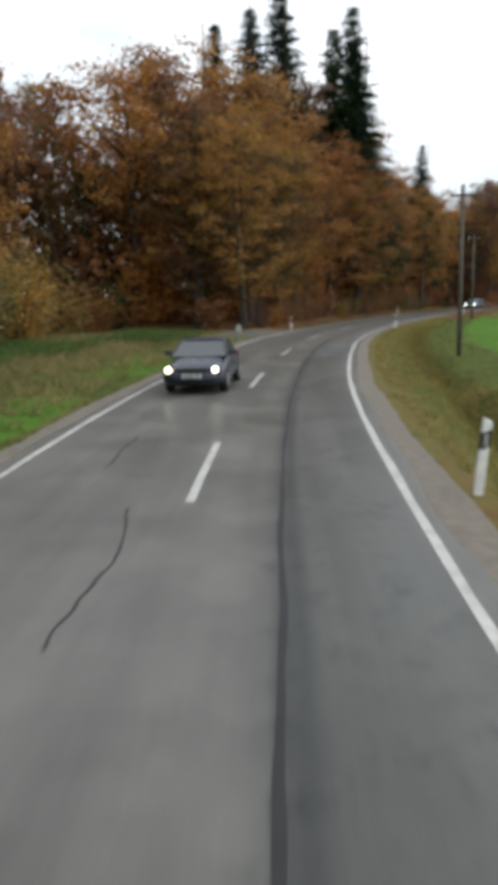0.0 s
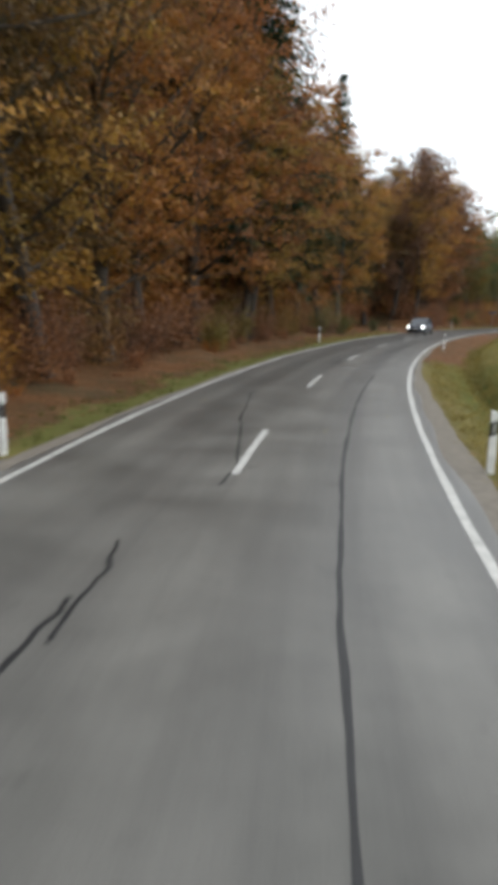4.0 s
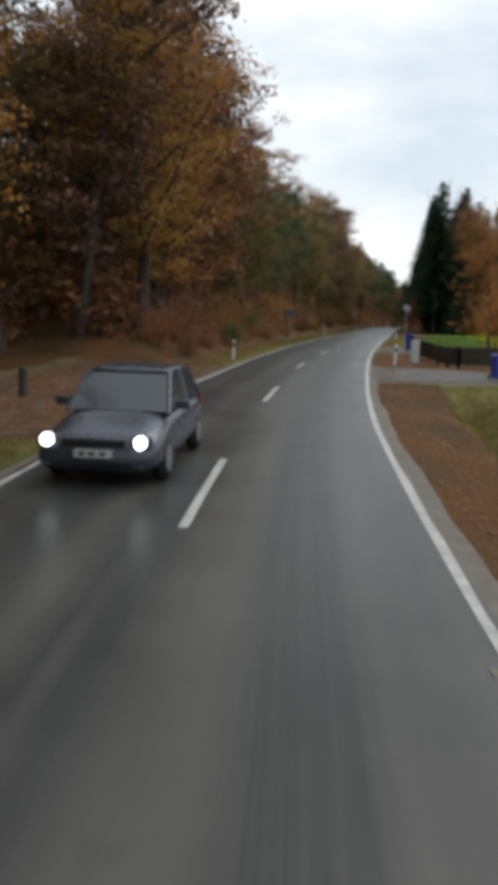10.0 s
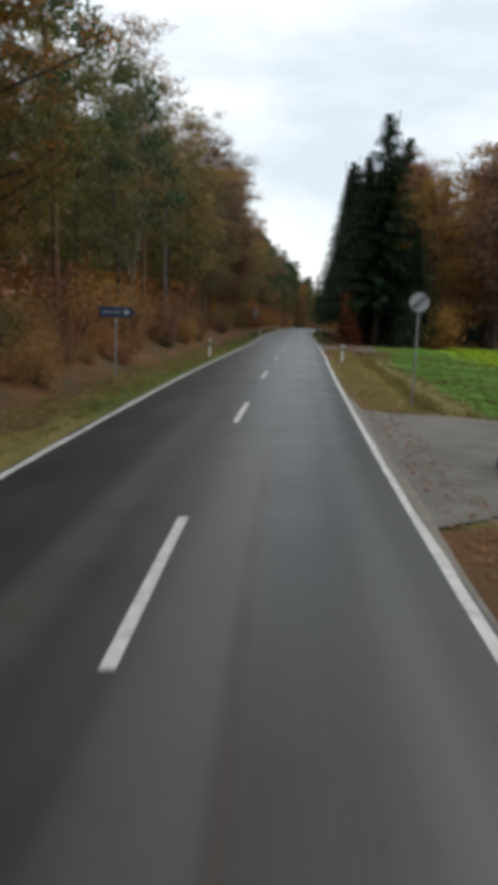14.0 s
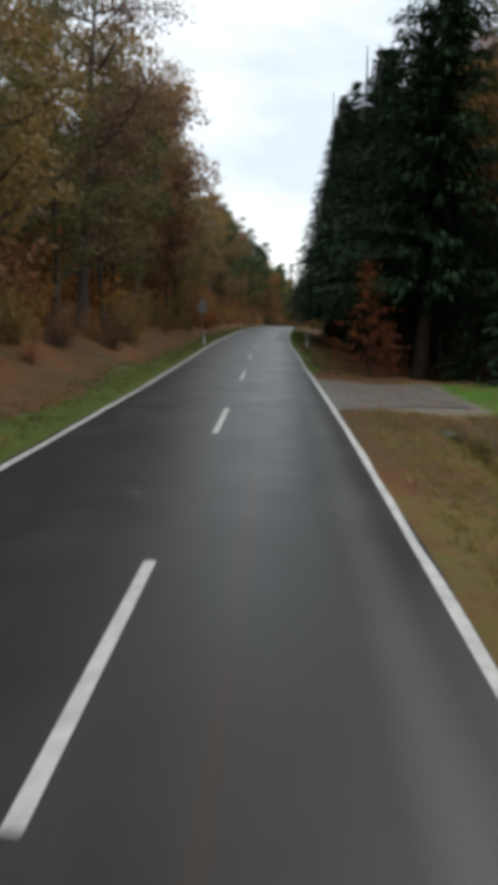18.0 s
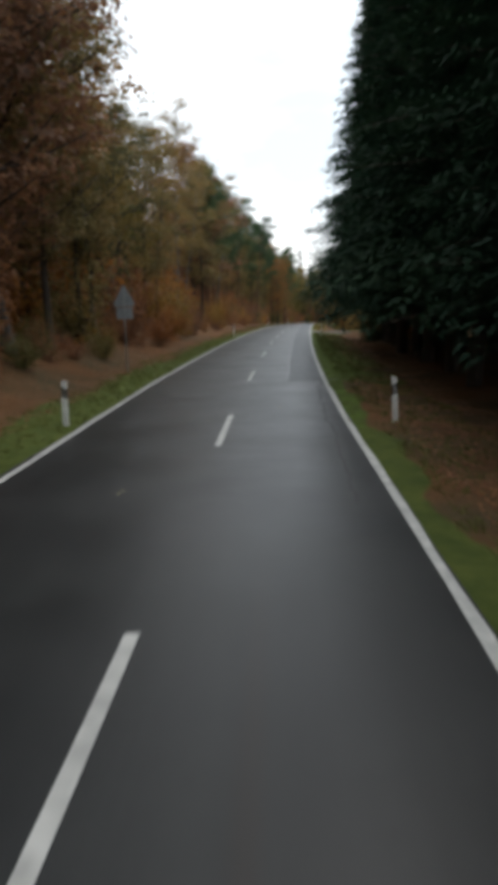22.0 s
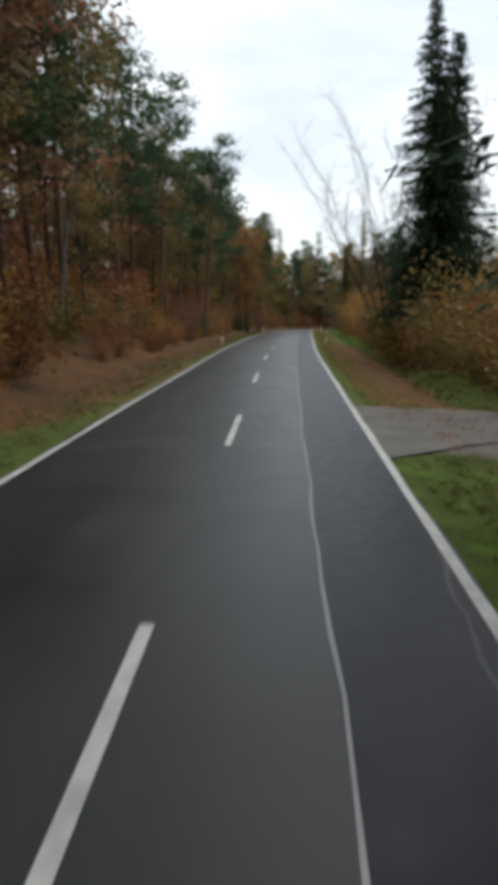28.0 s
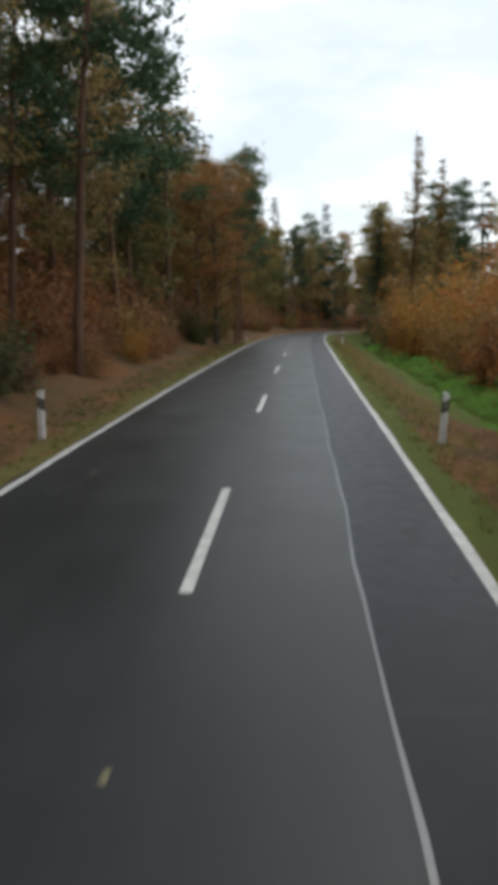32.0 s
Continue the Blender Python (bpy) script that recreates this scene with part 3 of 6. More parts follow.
def strip_mesh(name, s_list, lat_a, lat_b, z, mats, thick=0.0, uv=False, across=1):
    """A ribbon that follows the road between two offsets."""
    s_list = np.asarray(s_list, float)
    la, lb = np.broadcast_to(lat_a, s_list.shape), np.broadcast_to(lat_b, s_list.shape)
    cols = across + 1
    lat = la[:, None] + (lb - la)[:, None] * np.linspace(0, 1, cols)[None]
    ss = np.repeat(s_list[:, None], cols, 1)
    x, y = at(ss.ravel(), lat.ravel())
    v = np.stack([x, y, z + grade(ss.ravel())], 1)
    f = grid_faces(len(s_list), cols)
    n = len(v)
    if thick:
        low = v.copy()
        low[:, 2] -= thick
        v = np.concatenate([v, low])
        r = np.arange(len(s_list) - 1)
        sides = []
        for c in (0, cols - 1):
            q = np.stack([r * cols + c, (r + 1) * cols + c, (r + 1) * cols + c + n, r * cols + c + n], 1)
            sides.append(q if c == 0 else q[:, ::-1])
        f = np.concatenate([f] + sides)
    me = np_mesh(name, v, f, mats)
    if uv:
        layer = me.uv_layers.new(name="metres")
        idx = np.empty(len(me.loops), np.int32)
        me.loops.foreach_get("vertex_index", idx)
        co = np.stack([np.tile(lat.ravel(), 2 if thick else 1), np.tile(ss.ravel(), 2 if thick else 1)], 1)[idx]
        layer.data.foreach_set("uv", co.astype(np.float32).ravel())
    return me


# ---- road ----
road_s = np.arange(-46, 470, 1.0)
worn = 1 - 0.65 * step(road_s, 60, 95)
rag_l, rag_r = 0.05 * np.sin(road_s * 1.3) + 0.04 * np.sin(road_s * 0.37), 0.05 * np.sin(road_s * 1.1 + 2) + 0.04 * np.sin(road_s * 0.5)
road = tagged(new("road", strip_mesh("road", road_s, rim_l(road_s) + rag_l * worn, rim_r(road_s) + rag_r * worn, 0.0, [ASPHALT], 0.22, True, 8)),
              "worn grey two-lane country road with tar-sealed cracks", "road", kind="structure")


for side in (-1, 1):
    sh = np.arange(-46, 172 if side > 0 else 140, 0.5)
    jag = np.convolve(np.random.RandomState(31 + side).normal(0, 0.06, len(sh) + 4), np.ones(5) / 5, "valid") + 0.02 * np.sin(sh * 0.8)
    if side > 0:
        a, w = rim_r(sh) - 0.1, 0.1 + 0.14 + 0.3 * (1 - step(sh, 60, 90)) + 0.14 * between(sh, 84, 137, 6)
        b = a + np.maximum(w + jag, 0.12)
    else:
        b, w = rim_l(sh) + 0.1, 0.1 + 0.15 + 0.25 * (1 - step(sh, 46, 70))
        a = b - np.maximum(w + jag, 0.12)
    tagged(new("road_shoulder", strip_mesh("road_shoulder", sh, a, b, -0.004, [SHOULDER])), "narrow sandy gravel shoulder beside the asphalt", "shoulder", kind="structure")


def on_road(name, s_list, a, b, z, material, label=""):
    return part(name, strip_mesh(name, s_list, a, b, z, [material]), None, road, label)


line_s = np.arange(-45, 468, 1.0)
wear = 0.012 * np.sin(line_s * 1.9) + 0.01 * np.sin(line_s * 0.7)
on_road("edge_line", line_s, line_l(line_s) - 0.06 + wear, line_l(line_s) + 0.06, 0.006, PAINT, "worn white edge line")
on_road("edge_line", line_s, line_r(line_s) - 0.06, line_r(line_s) + 0.06 + wear, 0.006, PAINT, "worn white edge line")
# dashes were painted a little out of step here and there: k: (along, across)
UNEVEN = {2: (-0.3, -0.08), 3: (-0.4, -0.15), 4: (-0.1, -0.04), 6: (0.0, 0.11), 7: (0.0, 0.06), 8: (-0.2, 0.08), 11: (-0.2, -0.1), 18: (0.0, -0.08), 19: (0.0, -0.05), 24: (0.0, 0.07), 25: (0.0, 0.04)}
for k in range(-3, 38):
    off = UNEVEN.get(k, (0.0, 0.0))
    a = 9.1 + 12 * k + off[0]
    mid = float(np.interp(a, [0, 225, 250, 290, 335], [-1.12, -1.10, -1.04, -1.03, -0.99])) + off[1]
    on_road("centre_dash", np.linspace(a, a + 4.0, 7), mid - 0.06, mid + 0.06, 0.006, PAINT)


def crack(points, width, material=None, name="sealed_crack", z=0.005):
    """A wandering sealed crack through (s, lat) points."""
    p = np.array(points, float)
    run = np.concatenate([[0], np.cumsum(np.hypot(*np.diff(p, axis=0).T))])
    t = np.arange(0, run[-1], 0.16 if run[-1] < 40 else 0.4)
    s, lat = np.interp(t, run, p[:, 0]), np.interp(t, run, p[:, 1])
    r = np.random.RandomState(int(abs(points[0][0] * 31 + points[0][1] * 17)) % 9999)
    lat = lat + np.convolve(r.normal(0, 0.05, len(t) + 4), np.ones(5) / 5, "valid") * (1.3 if run[-1] < 40 else 0.5)
    ds, dl = np.gradient(s), np.gradient(lat)
    ln = np.hypot(ds, dl) + 1e-6
    w = width * (0.35 + 0.95 * np.convolve(r.rand(len(t) + 2), np.ones(3) / 3, "valid"))
    ax, ay = at(s - dl / ln * w, lat + ds / ln * w)
    bx, by = at(s + dl / ln * w, lat - ds / ln * w)
    v = np.empty((2 * len(t), 3))
    v[0::2], v[1::2] = np.stack([ax, ay, z + grade(s)], 1), np.stack([bx, by, z + grade(s)], 1)
    i = np.arange(len(t) - 1) * 2
    me = np_mesh(name, v, np.stack([i, i + 1, i + 3, i + 2], 1), [material or TAR])
    return part(name, me, None, road)


# long sealed seam in the driven lane, rectangular patches, branching cracks
crack([(-40, -0.05), (0, -0.02), (8, 0.02), (22, 0.12), (36, 0.06), (43.6, 0.13), (44.3, 0.24), (54, 0.38), (66, 0.5), (74, 0.65)], 0.036)
cut = np.linspace(0, 1, 40)
px, py = np.meshgrid(0.16 + 1.5 * cut, [0, 1])
ends = 33.0 + 0.05 * np.sin(cut * 9) + 0.04 * np.sin(cut * 23 + 1), 37.7 + 0.06 * np.sin(cut * 7 + 2) + 0.04 * np.sin(cut * 29)
ps = np.stack(ends)
wx, wy = at(ps.ravel(), px.ravel())
part("asphalt_patch", np_mesh("asphalt_patch", np.stack([wx, wy, 0.004 + grade(ps.ravel())], 1), grid_faces(2, 40), [PATCH]), None, road, "darker rectangular asphalt repair")
CRACKS_A = [([(5.1, -1.72), (5.3, -1.78), (5.9, -1.68), (7.1, -1.59), (8.9, -1.87)], 0.024), ([(11.1, -2.63), (12.4, -2.68), (13.9, -2.66)], 0.03),
            ([(23.1, -1.86), (23.6, -1.92), (24.2, -1.92), (24.8, -1.95), (25.6, -2.19)], 0.02), ([(28.4, -2.62), (29.1, -2.58), (31.3, -2.42)], 0.03),
            ([(34.9, -3.4), (34.5, -2.77), (33.8, -1.8), (33.2, -1.37)], 0.03), ([(33.2, -1.1), (33.5, 0.1)], 0.016), ([(34.9, -2.9), (35.6, -2.2), (35.5, -1.9)], 0.022)]
CRACKS_B = [([(38.6, -2.12), (40.5, -1.99), (41.8, -2.06), (42.9, -2.0), (43.4, -1.95), (45.2, -1.98), (46.1, -2.15), (46.7, -2.01), (47.6, -2.11), (49.3, -2.03), (52.2, -1.95)], 0.045),
            ([(45.2, -2.62), (45.3, -2.0), (45.7, -1.41)], 0.016), ([(43.2, -2.39), (42.6, -2.19)], 0.03), ([(43.2, -2.63), (43.2, -2.12)], 0.014), ([(46.2, -1.36), (47.1, -1.24)], 0.03),
            ([(45.2, -1.3), (44.8, -1.45)], 0.025), ([(43.55, 0.3), (43.35, 1.6)], 0.016), ([(51.3, -1.78), (51.7, -1.8), (52.2, -1.83), (52.8, -1.8), (53.7, -1.93)], 0.035),
            ([(56.3, -1.28), (57.4, -1.19), (59.7, -1.48), (63.4, -2.0), (67.3, -2.44)], 0.035), ([(57.3, -1.2), (57.7, -0.8)], 0.024)]
CRACKS_C = [([(78.2, -1.36), (79.1, -1.34), (79.7, -1.39), (80.0, -1.38), (80.5, -1.29), (80.9, -1.28), (81.2, -1.53)], 0.035), ([(79.1, -1.2), (79.4, -1.17), (79.9, -1.2), (80.3, -1.22)], 0.06),
            ([(80.5, -1.69), (81.1, -1.57), (81.2, -1.4)], 0.03), ([(82.7, -1.81), (82.9, -1.77), (82.9, -1.42)], 0.03), ([(81.5, -1.39), (82.1, -1.54), (82.4, -1.27), (83.1, -1.43)], 0.035),
            ([(85.1, -2.6), (86.9, -2.1), (90.9, -1.95)], 0.03), ([(94.3, -2.23), (96.35, -2.22), (98.1, -2.06)], 0.045)]
CRACKS_D = [([(104.0, -3.0), (106.1, -2.97), (107.1, -2.96), (107.9, -2.96), (108.3, -3.03)], 0.055), ([(108.8, -3.11), (109.1, -2.99), (109.5, -2.98), (112.0, -3.1)], 0.045),
            ([(106.7, -2.72), (106.6, -2.56), (107.4, -2.46), (108.0, -2.27)], 0.045), ([(105.7, -2.55), (106.3, -2.61), (106.5, -2.26), (106.9, -2.23)], 0.04), ([(104.3, -2.5), (104.8, -2.42), (105.4, -2.31)], 0.045),
            ([(105.9, -1.5), (105.2, -1.27), (104.5, -1.2), (103.9, -1.15), (103.7, -1.22), (103.8, -1.36)], 0.03), ([(112.0, -3.5), (114.0, -3.6), (118.0, -3.5)], 0.05), ([(134, -1.8), (136, -1.4), (138, -1.3)], 0.025)]
CRACKS_E = [([(200, -3.9), (202, -3.0), (202.3, -2.0)], 0.035), ([(204, -3.5), (206, -2.7)], 0.03), ([(218.4, -2.1), (219.0, -1.95), (219.15, -1.64), (219.05, -1.36)], 0.03),
            ([(221.7, -1.63), (222.3, -1.71), (222.7, -1.69), (223.6, -1.74), (224.8, -1.67)], 0.034), ([(221.9, -1.62), (222.2, -1.45)], 0.018), ([(226.7, -3.48), (228.3, -3.62)], 0.04),
            ([(227.7, -3.34), (229.1, -3.27), (230.6, -3.4)], 0.035), ([(231.5, -3.42), (232.4, -3.43)], 0.03)]
CRACKS_F = [([(233, 0.95), (238, 1.05), (243, 1.1), (247.2, 1.2), (248.4, 1.33), (250.0, 1.4), (253, 1.42), (257.6, 1.32), (258.2, 1.34), (259.4, 1.27), (259.6, 1.44)], 0.036),
            ([(261.5, -3.41), (262.2, -3.24), (262.8, -3.35), (263.4, -3.23), (265.2, -3.22)], 0.045), ([(260.2, -1.73), (260.7, -1.82), (261.7, -1.86)], 0.028), ([(258.9, -2.45), (258.8, -1.97)], 0.025),
            ([(285, 1.2), (289, 1.5), (291, 1.64)], 0.036), ([(313, -3.1), (315, -2.95), (317, -2.8)], 0.028), ([(336.6, -3.25), (338.0, -3.12), (339.0, -3.08)], 0.026), ([(331.15, 0.6), (331.2, 1.6)], 0.014)]
for stretch in (CRACKS_A, CRACKS_B, CRACKS_C, CRACKS_D, CRACKS_E, CRACKS_F):
    for pts, w in stretch:
        crack(pts, w * 0.75)
# newer overlay along the right half from the worn pale seam to the edge
ov = np.arange(249.0, 469, 1.0)
ov_in = np.interp(ov, [249, 258, 265, 276, 290, 300, 310, 331, 340, 352, 380, 470], [0.27, 0.34, 0.37, 0.39, 0.42, 0.47, 0.54, 0.58, 0.59, 0.55, 0.5, 0.5]) + 0.018 * np.sin(ov * 0.9) + 0.012 * np.sin(ov * 2.1)
on_road("asphalt_overlay", ov, ov_in, line_r(ov) - 0.07, 0.0035, OVERLAY, "newer bluish-dark asphalt overlay strip")
on_road("worn_seam", ov, ov_in - 0.02 - 0.009 * np.sin(ov * 1.7), ov_in + 0.014, 0.006, PALESEAM, "pale worn joint between asphalt layers")
on_road("asphalt_patch", np.linspace(248.86, 249.1, 3), 0.25, 1.9, 0.0045, TAR, "tar-sealed cross joint")
run = np.linspace(0, 1, 20)
on_road("worn_seam", 267.0 + 4.4 * run, -1.225 + 0.18 * run + 0.035 * np.sin(run * 6) + 0.012 * np.sin(run * 19), -1.207 + 0.18 * run + 0.035 * np.sin(run * 6) + 0.012 * np.sin(run * 19), 0.006, PALESEAM)

for a, b, side, reach in LANES:
    if reach == 7.0:
        continue
    rim = float(rim_l((a + b) / 2) if side < 0 else rim_r((a + b) / 2))
    lat = rim + side * np.linspace(-0.12, reach, 30)
    flare = 2.2 * np.exp(-np.linspace(0, reach, 30) / 2.0)
    t = np.linspace(0, 1, 9)
    ss = (a + 1.2 - flare)[:, None] + ((b - a - 2.4) + 2 * flare)[:, None] * t[None] + 0.12 * np.sin(lat * 1.9)[:, None] * (1 - 2 * t)[None]
    lt = np.repeat(lat[:, None], 9, 1)
    x, y = at(ss.ravel(), lt.ravel())
    z = np.maximum(height(ss.ravel(), lt.ravel()), grade(ss.ravel()) - 0.02) + 0.012
    me = np_mesh("side_lane", np.stack([x, y, z], 1), grid_faces(30, 9), [LANEPAVE])
    tagged(new("side_lane", me), "grey side lane joining the road, dusted with leaves", "lane", kind="structure")


# ---- trees ----
def tubes(segs, sides=6):
    """Tapered tubes for (p0, r0, p1, r1) rows; returns verts and quads."""
    p0 = np.array([s[0] for s in segs], float)
    p1 = np.array([s[2] for s in segs], float)
    r0 = np.array([s[1] for s in segs], float)
    r1 = np.array([s[3] for s in segs], float)
    d = p1 - p0
    d /= np.linalg.norm(d, axis=1)[:, None] + 1e-9
    ref = np.where(np.abs(d[:, 2:3]) < 0.9, [[0, 0, 1.0]], [[1.0, 0, 0]])
    u = np.cross(d, ref)
    u /= np.linalg.norm(u, axis=1)[:, None]
    w = np.cross(d, u)
    a = np.arange(sides) / sides * 2 * np.pi
    ring = u[:, None] * np.cos(a)[None, :, None] + w[:, None] * np.sin(a)[None, :, None]
    v = np.concatenate([p0[:, None] + ring * r0[:, None, None], p1[:, None] + ring * r1[:, None, None]], 1).reshape(-1, 3)
    base = np.arange(len(segs))[:, None] * 2 * sides
    i = np.arange(sides)[None]
    j = (i + 1) % sides
    f = np.stack([base + i, base + j, base + j + sides, base + i + sides], 2).reshape(-1, 4)
    return v, f


def leaves(r, centres, size, flat=0.0, face=None):
    """Small pointed leaf sprays, turned at random or roughly facing the ways given."""
    n = len(centres)
    a = r.normal(size=(n, 3))
    a[:, 2] *= 1 - flat
    if face is not None:
        a = np.cross(face + r.normal(0, 0.35, (n, 3)), a)
    a /= np.linalg.norm(a, axis=1)[:, None]
    b = np.cross(a, r.normal(size=(n, 3)) if face is None else face + r.normal(0, 0.35, (n, 3)))
    b /= np.linalg.norm(b, axis=1)[:, None]
    s = (size * (0.6 + 0.8 * r.rand(n)))[:, None]
    v = np.stack([centres - a * s * 0.5 - b * s * 0.36, centres - a * s * 0.4 + b * s * 0.36, centres + a * s * 0.65], 1)
    return v.reshape(-1, 3), np.arange(3 * n).reshape(n, 3)


def bend(r, p, way, length, n, r0, r1, lift, wob=0.16):
    """A curving limb as segments."""
    segs, pts = [], [p]
    for k in range(n):
        way = way + np.array([r.normal(0, wob), r.normal(0, wob), lift + r.normal(0, wob * 0.6)])
        way = way / np.linalg.norm(way)
        q = p + way * length / n
        segs.append((p, r0 + (r1 - r0) * k / n, q, r0 + (r1 - r0) * (k + 1) / n))
        pts.append(q)
        p = q
    return segs, pts, way


def broadleaf(seed, tall, wide, low, limbs, per, size, thick, spread=0.75, up=0.10):
    r = np.random.RandomState(seed)
    lean = np.array([r.normal(0, 0.05), r.normal(0, 0.05), 1.0])
    segs, pts, _ = bend(r, np.zeros(3), lean, tall * 0.92, 9, thick, thick * 0.12, 0.06, 0.05)
    segs[0] = (np.array([0, 0, -0.3]), thick * 1.35, segs[0][2], segs[0][3])
    tips, twigs = list(pts[-2:]), []
    for k in range(limbs):
        u = low + (0.97 - low) * (k + r.rand()) / limbs
        i = min(int(u * 9), 8)
        p = pts[i] + (pts[i + 1] - pts[i]) * (u * 9 - i)
        az = k * 2.4 + r.normal(0, 0.4)
        shape = math.sin(math.pi * (0.18 + 0.75 * (u - low) / (1 - low))) ** 0.8
        ln = wide * shape * r.uniform(0.75, 1.15)
        way = np.array([math.cos(az), math.sin(az), r.uniform(0.1, 0.75)])
        sg, lp, _ = bend(r, p, way / np.linalg.norm(way), ln, 4, thick * 0.38 * (1.1 - u * 0.6), thick * 0.07, up)
        segs += sg
        for q in lp[1:]:
            tips.append(q)
            for _ in range(2):
                w2 = np.array([r.normal(), r.normal(), r.normal(0.25, 0.5)])
                s2, l2, _ = bend(r, q, w2 / np.linalg.norm(w2), r.uniform(0.7, 1.5) * wide / 4.5, 1, thick * 0.05, 0.008, 0.05)
                twigs += s2
                tips.append(l2[-1])
    tips = np.array(tips)
    # leaves sit on the shells of small cushions, some fuller than others, and face out and up
    full = r.choice([0.5, 0.85, 1.15, 1.6], len(tips))
    c = np.repeat(tips, np.maximum(1, (per * full).astype(int)), 0)
    grow = np.repeat(spread * 1.35 * (0.6 + 0.4 * full), np.maximum(1, (per * full).astype(int)))[:, None]
    out = r.normal(size=c.shape)
    out[:, 2] = np.abs(out[:, 2]) * 0.8 - 0.35
    out /= np.linalg.norm(out, axis=1)[:, None]
    c = c + out * grow * (r.rand(len(c), 1) ** 0.4) * [1, 1, 0.9]
    c[:, 2] = np.maximum(c[:, 2], 0.25)
    keep = r.rand(len(c)) < 0.96
    face = out + [0, 0, 0.5]
    wood, twig = tubes(segs, 5), tubes(twigs, 3)
    return (np.concatenate([wood[0], twig[0]]), np.concatenate([wood[1], twig[1] + len(wood[0])])), leaves(r, c[keep], size, 0.0, face[keep])


def conifer(seed, tall, wide, low, gap, per_whorl, droop, size, thick, sparse=0.0, pitch=0.42, blade=0.13, sprays=3):
    r = np.random.RandomState(seed)
    segs, pts, _ = bend(r, np.array([0, 0, -0.3]), np.array([0, 0, 1.0]), tall + 0.3, 6, thick, 0.03, 0.0, 0.012)
    vs, n = [], 0
    fuzz = 0.3 * size
    z = low
    while z < tall - 0.3:
        share = 1 - (z - low * 0.3) / (tall - low * 0.3)
        rad = wide * (0.05 + 1.02 * share ** 0.92)
        for k in range(per_whorl):
            if r.rand() < sparse:
                continue
            az = r.rand() * 6.283
            ln = rad * r.uniform(0.6, 1.15) * (1.1 if k == 0 else 1.0)
            out = np.array([math.cos(az), math.sin(az), 0.0])
            side = np.array([-out[1], out[0], 0.0])
            m = max(2, int(ln / pitch))
            u = (np.arange(m) + 0.5) / m
            rise = 0.25 * ln * share ** -0.2 * (u * 0.9 - droop * r.uniform(0.5, 1.5) * u * u * (0.6 + share))
            c = np.array([0, 0, z]) + out[None] * (u * ln)[:, None] + np.array([0, 0, 1.0])[None] * rise[:, None]
            if k < 2:
                segs.append((np.array([0, 0, z]), 0.03 + 0.02 * share, c[-1], 0.008))
            for sgn in (-1, 1, 0, -1, 1)[:sprays]:
                w = size * (0.55 + 0.75 * r.rand(m)) * (1.2 - 0.5 * u) * (0.7 + 0.5 * share)
                if sgn:
                    tip = c + side * sgn * w[:, None] * 1.0 + out * w[:, None] * 0.55 - np.array([0, 0, 1.0]) * (w * r.uniform(0.1, 0.55, m))[:, None]
                    mid = out * blade
                else:
                    tip = c + out * w[:, None] * 0.5 - np.array([0, 0, 1.0]) * (w * r.uniform(0.5, 1.0, m))[:, None]
                    mid = side * blade
                off = r.normal(0, fuzz, (m, 3)) * (0.25 + 0.75 * share)
                q = np.stack([c - mid + off, c + mid + off, tip + off * 1.3], 1)
                vs.append(q.reshape(-1, 3))
                n += m
        z += gap * r.uniform(0.75, 1.25)
    v = np.concatenate(vs)
    return tubes(segs, 6), (v, np.arange(len(v)).reshape(-1, 3))


def pine_tree(seed, tall, wide, bare):
    r = np.random.RandomState(seed)
    segs, pts, _ = bend(r, np.array([0, 0, -0.3]), np.array([0.02, 0.0, 1.0]), tall, 8, 0.2, 0.05, 0.02, 0.03)
    tips = []
    for k in range(20):
        u = bare + (0.98 - bare) * (k + r.rand()) / 20
        i = min(int(u * 8), 7)
        p = pts[i] + (pts[i + 1] - pts[i]) * (u * 8 - i)
        az = k * 2.4
        way = np.array([math.cos(az), math.sin(az), r.uniform(0.0, 0.6)])
        ln = wide * (1.15 - 0.75 * (u - bare) / (1 - bare)) * r.uniform(0.5, 1.15)
        sg, lp, _ = bend(r, p, way / np.linalg.norm(way), ln, 3, 0.06, 0.015, 0.08)
        segs += sg
        tips += lp[2:]
        for _ in range(3):
            tips.append(lp[-1] + r.normal(0, 0.45, 3))
    c = np.repeat(np.array(tips), 42, 0)
    c = c + r.normal(0, 0.42, c.shape) * [1, 1, 0.55]
    return tubes(segs, 5), leaves(r, c, 0.24, 0.3)


def shrub(seed, tall, wide, stems, per, size):
    r = np.random.RandomState(seed)
    segs, tips = [], []
    for k in range(stems):
        az = k * 2.4 + r.rand()
        way = np.array([math.cos(az) * 0.7 * wide / tall, math.sin(az) * 0.7 * wide / tall, 1.0])
        sg, lp, _ = bend(r, np.array([math.cos(az) * 0.1, math.sin(az) * 0.1, -0.15]), way / np.linalg.norm(way), tall * r.uniform(0.6, 1.05), 4, 0.035, 0.006, 0.02, 0.14)
        segs += sg
        tips += lp[1:]
        for q in lp[1:]:
            tips.append(q + r.normal(0, 0.28 * wide / 1.5, 3) * [1, 1, 0.6])
    c = np.repeat(np.array(tips), per, 0) + r.normal(0, 0.24 + 0.05 * wide, (len(tips) * per, 3))
    c[:, 2] = np.maximum(c[:, 2], 0.1)
    return tubes(segs, 4), leaves(r, c, size)


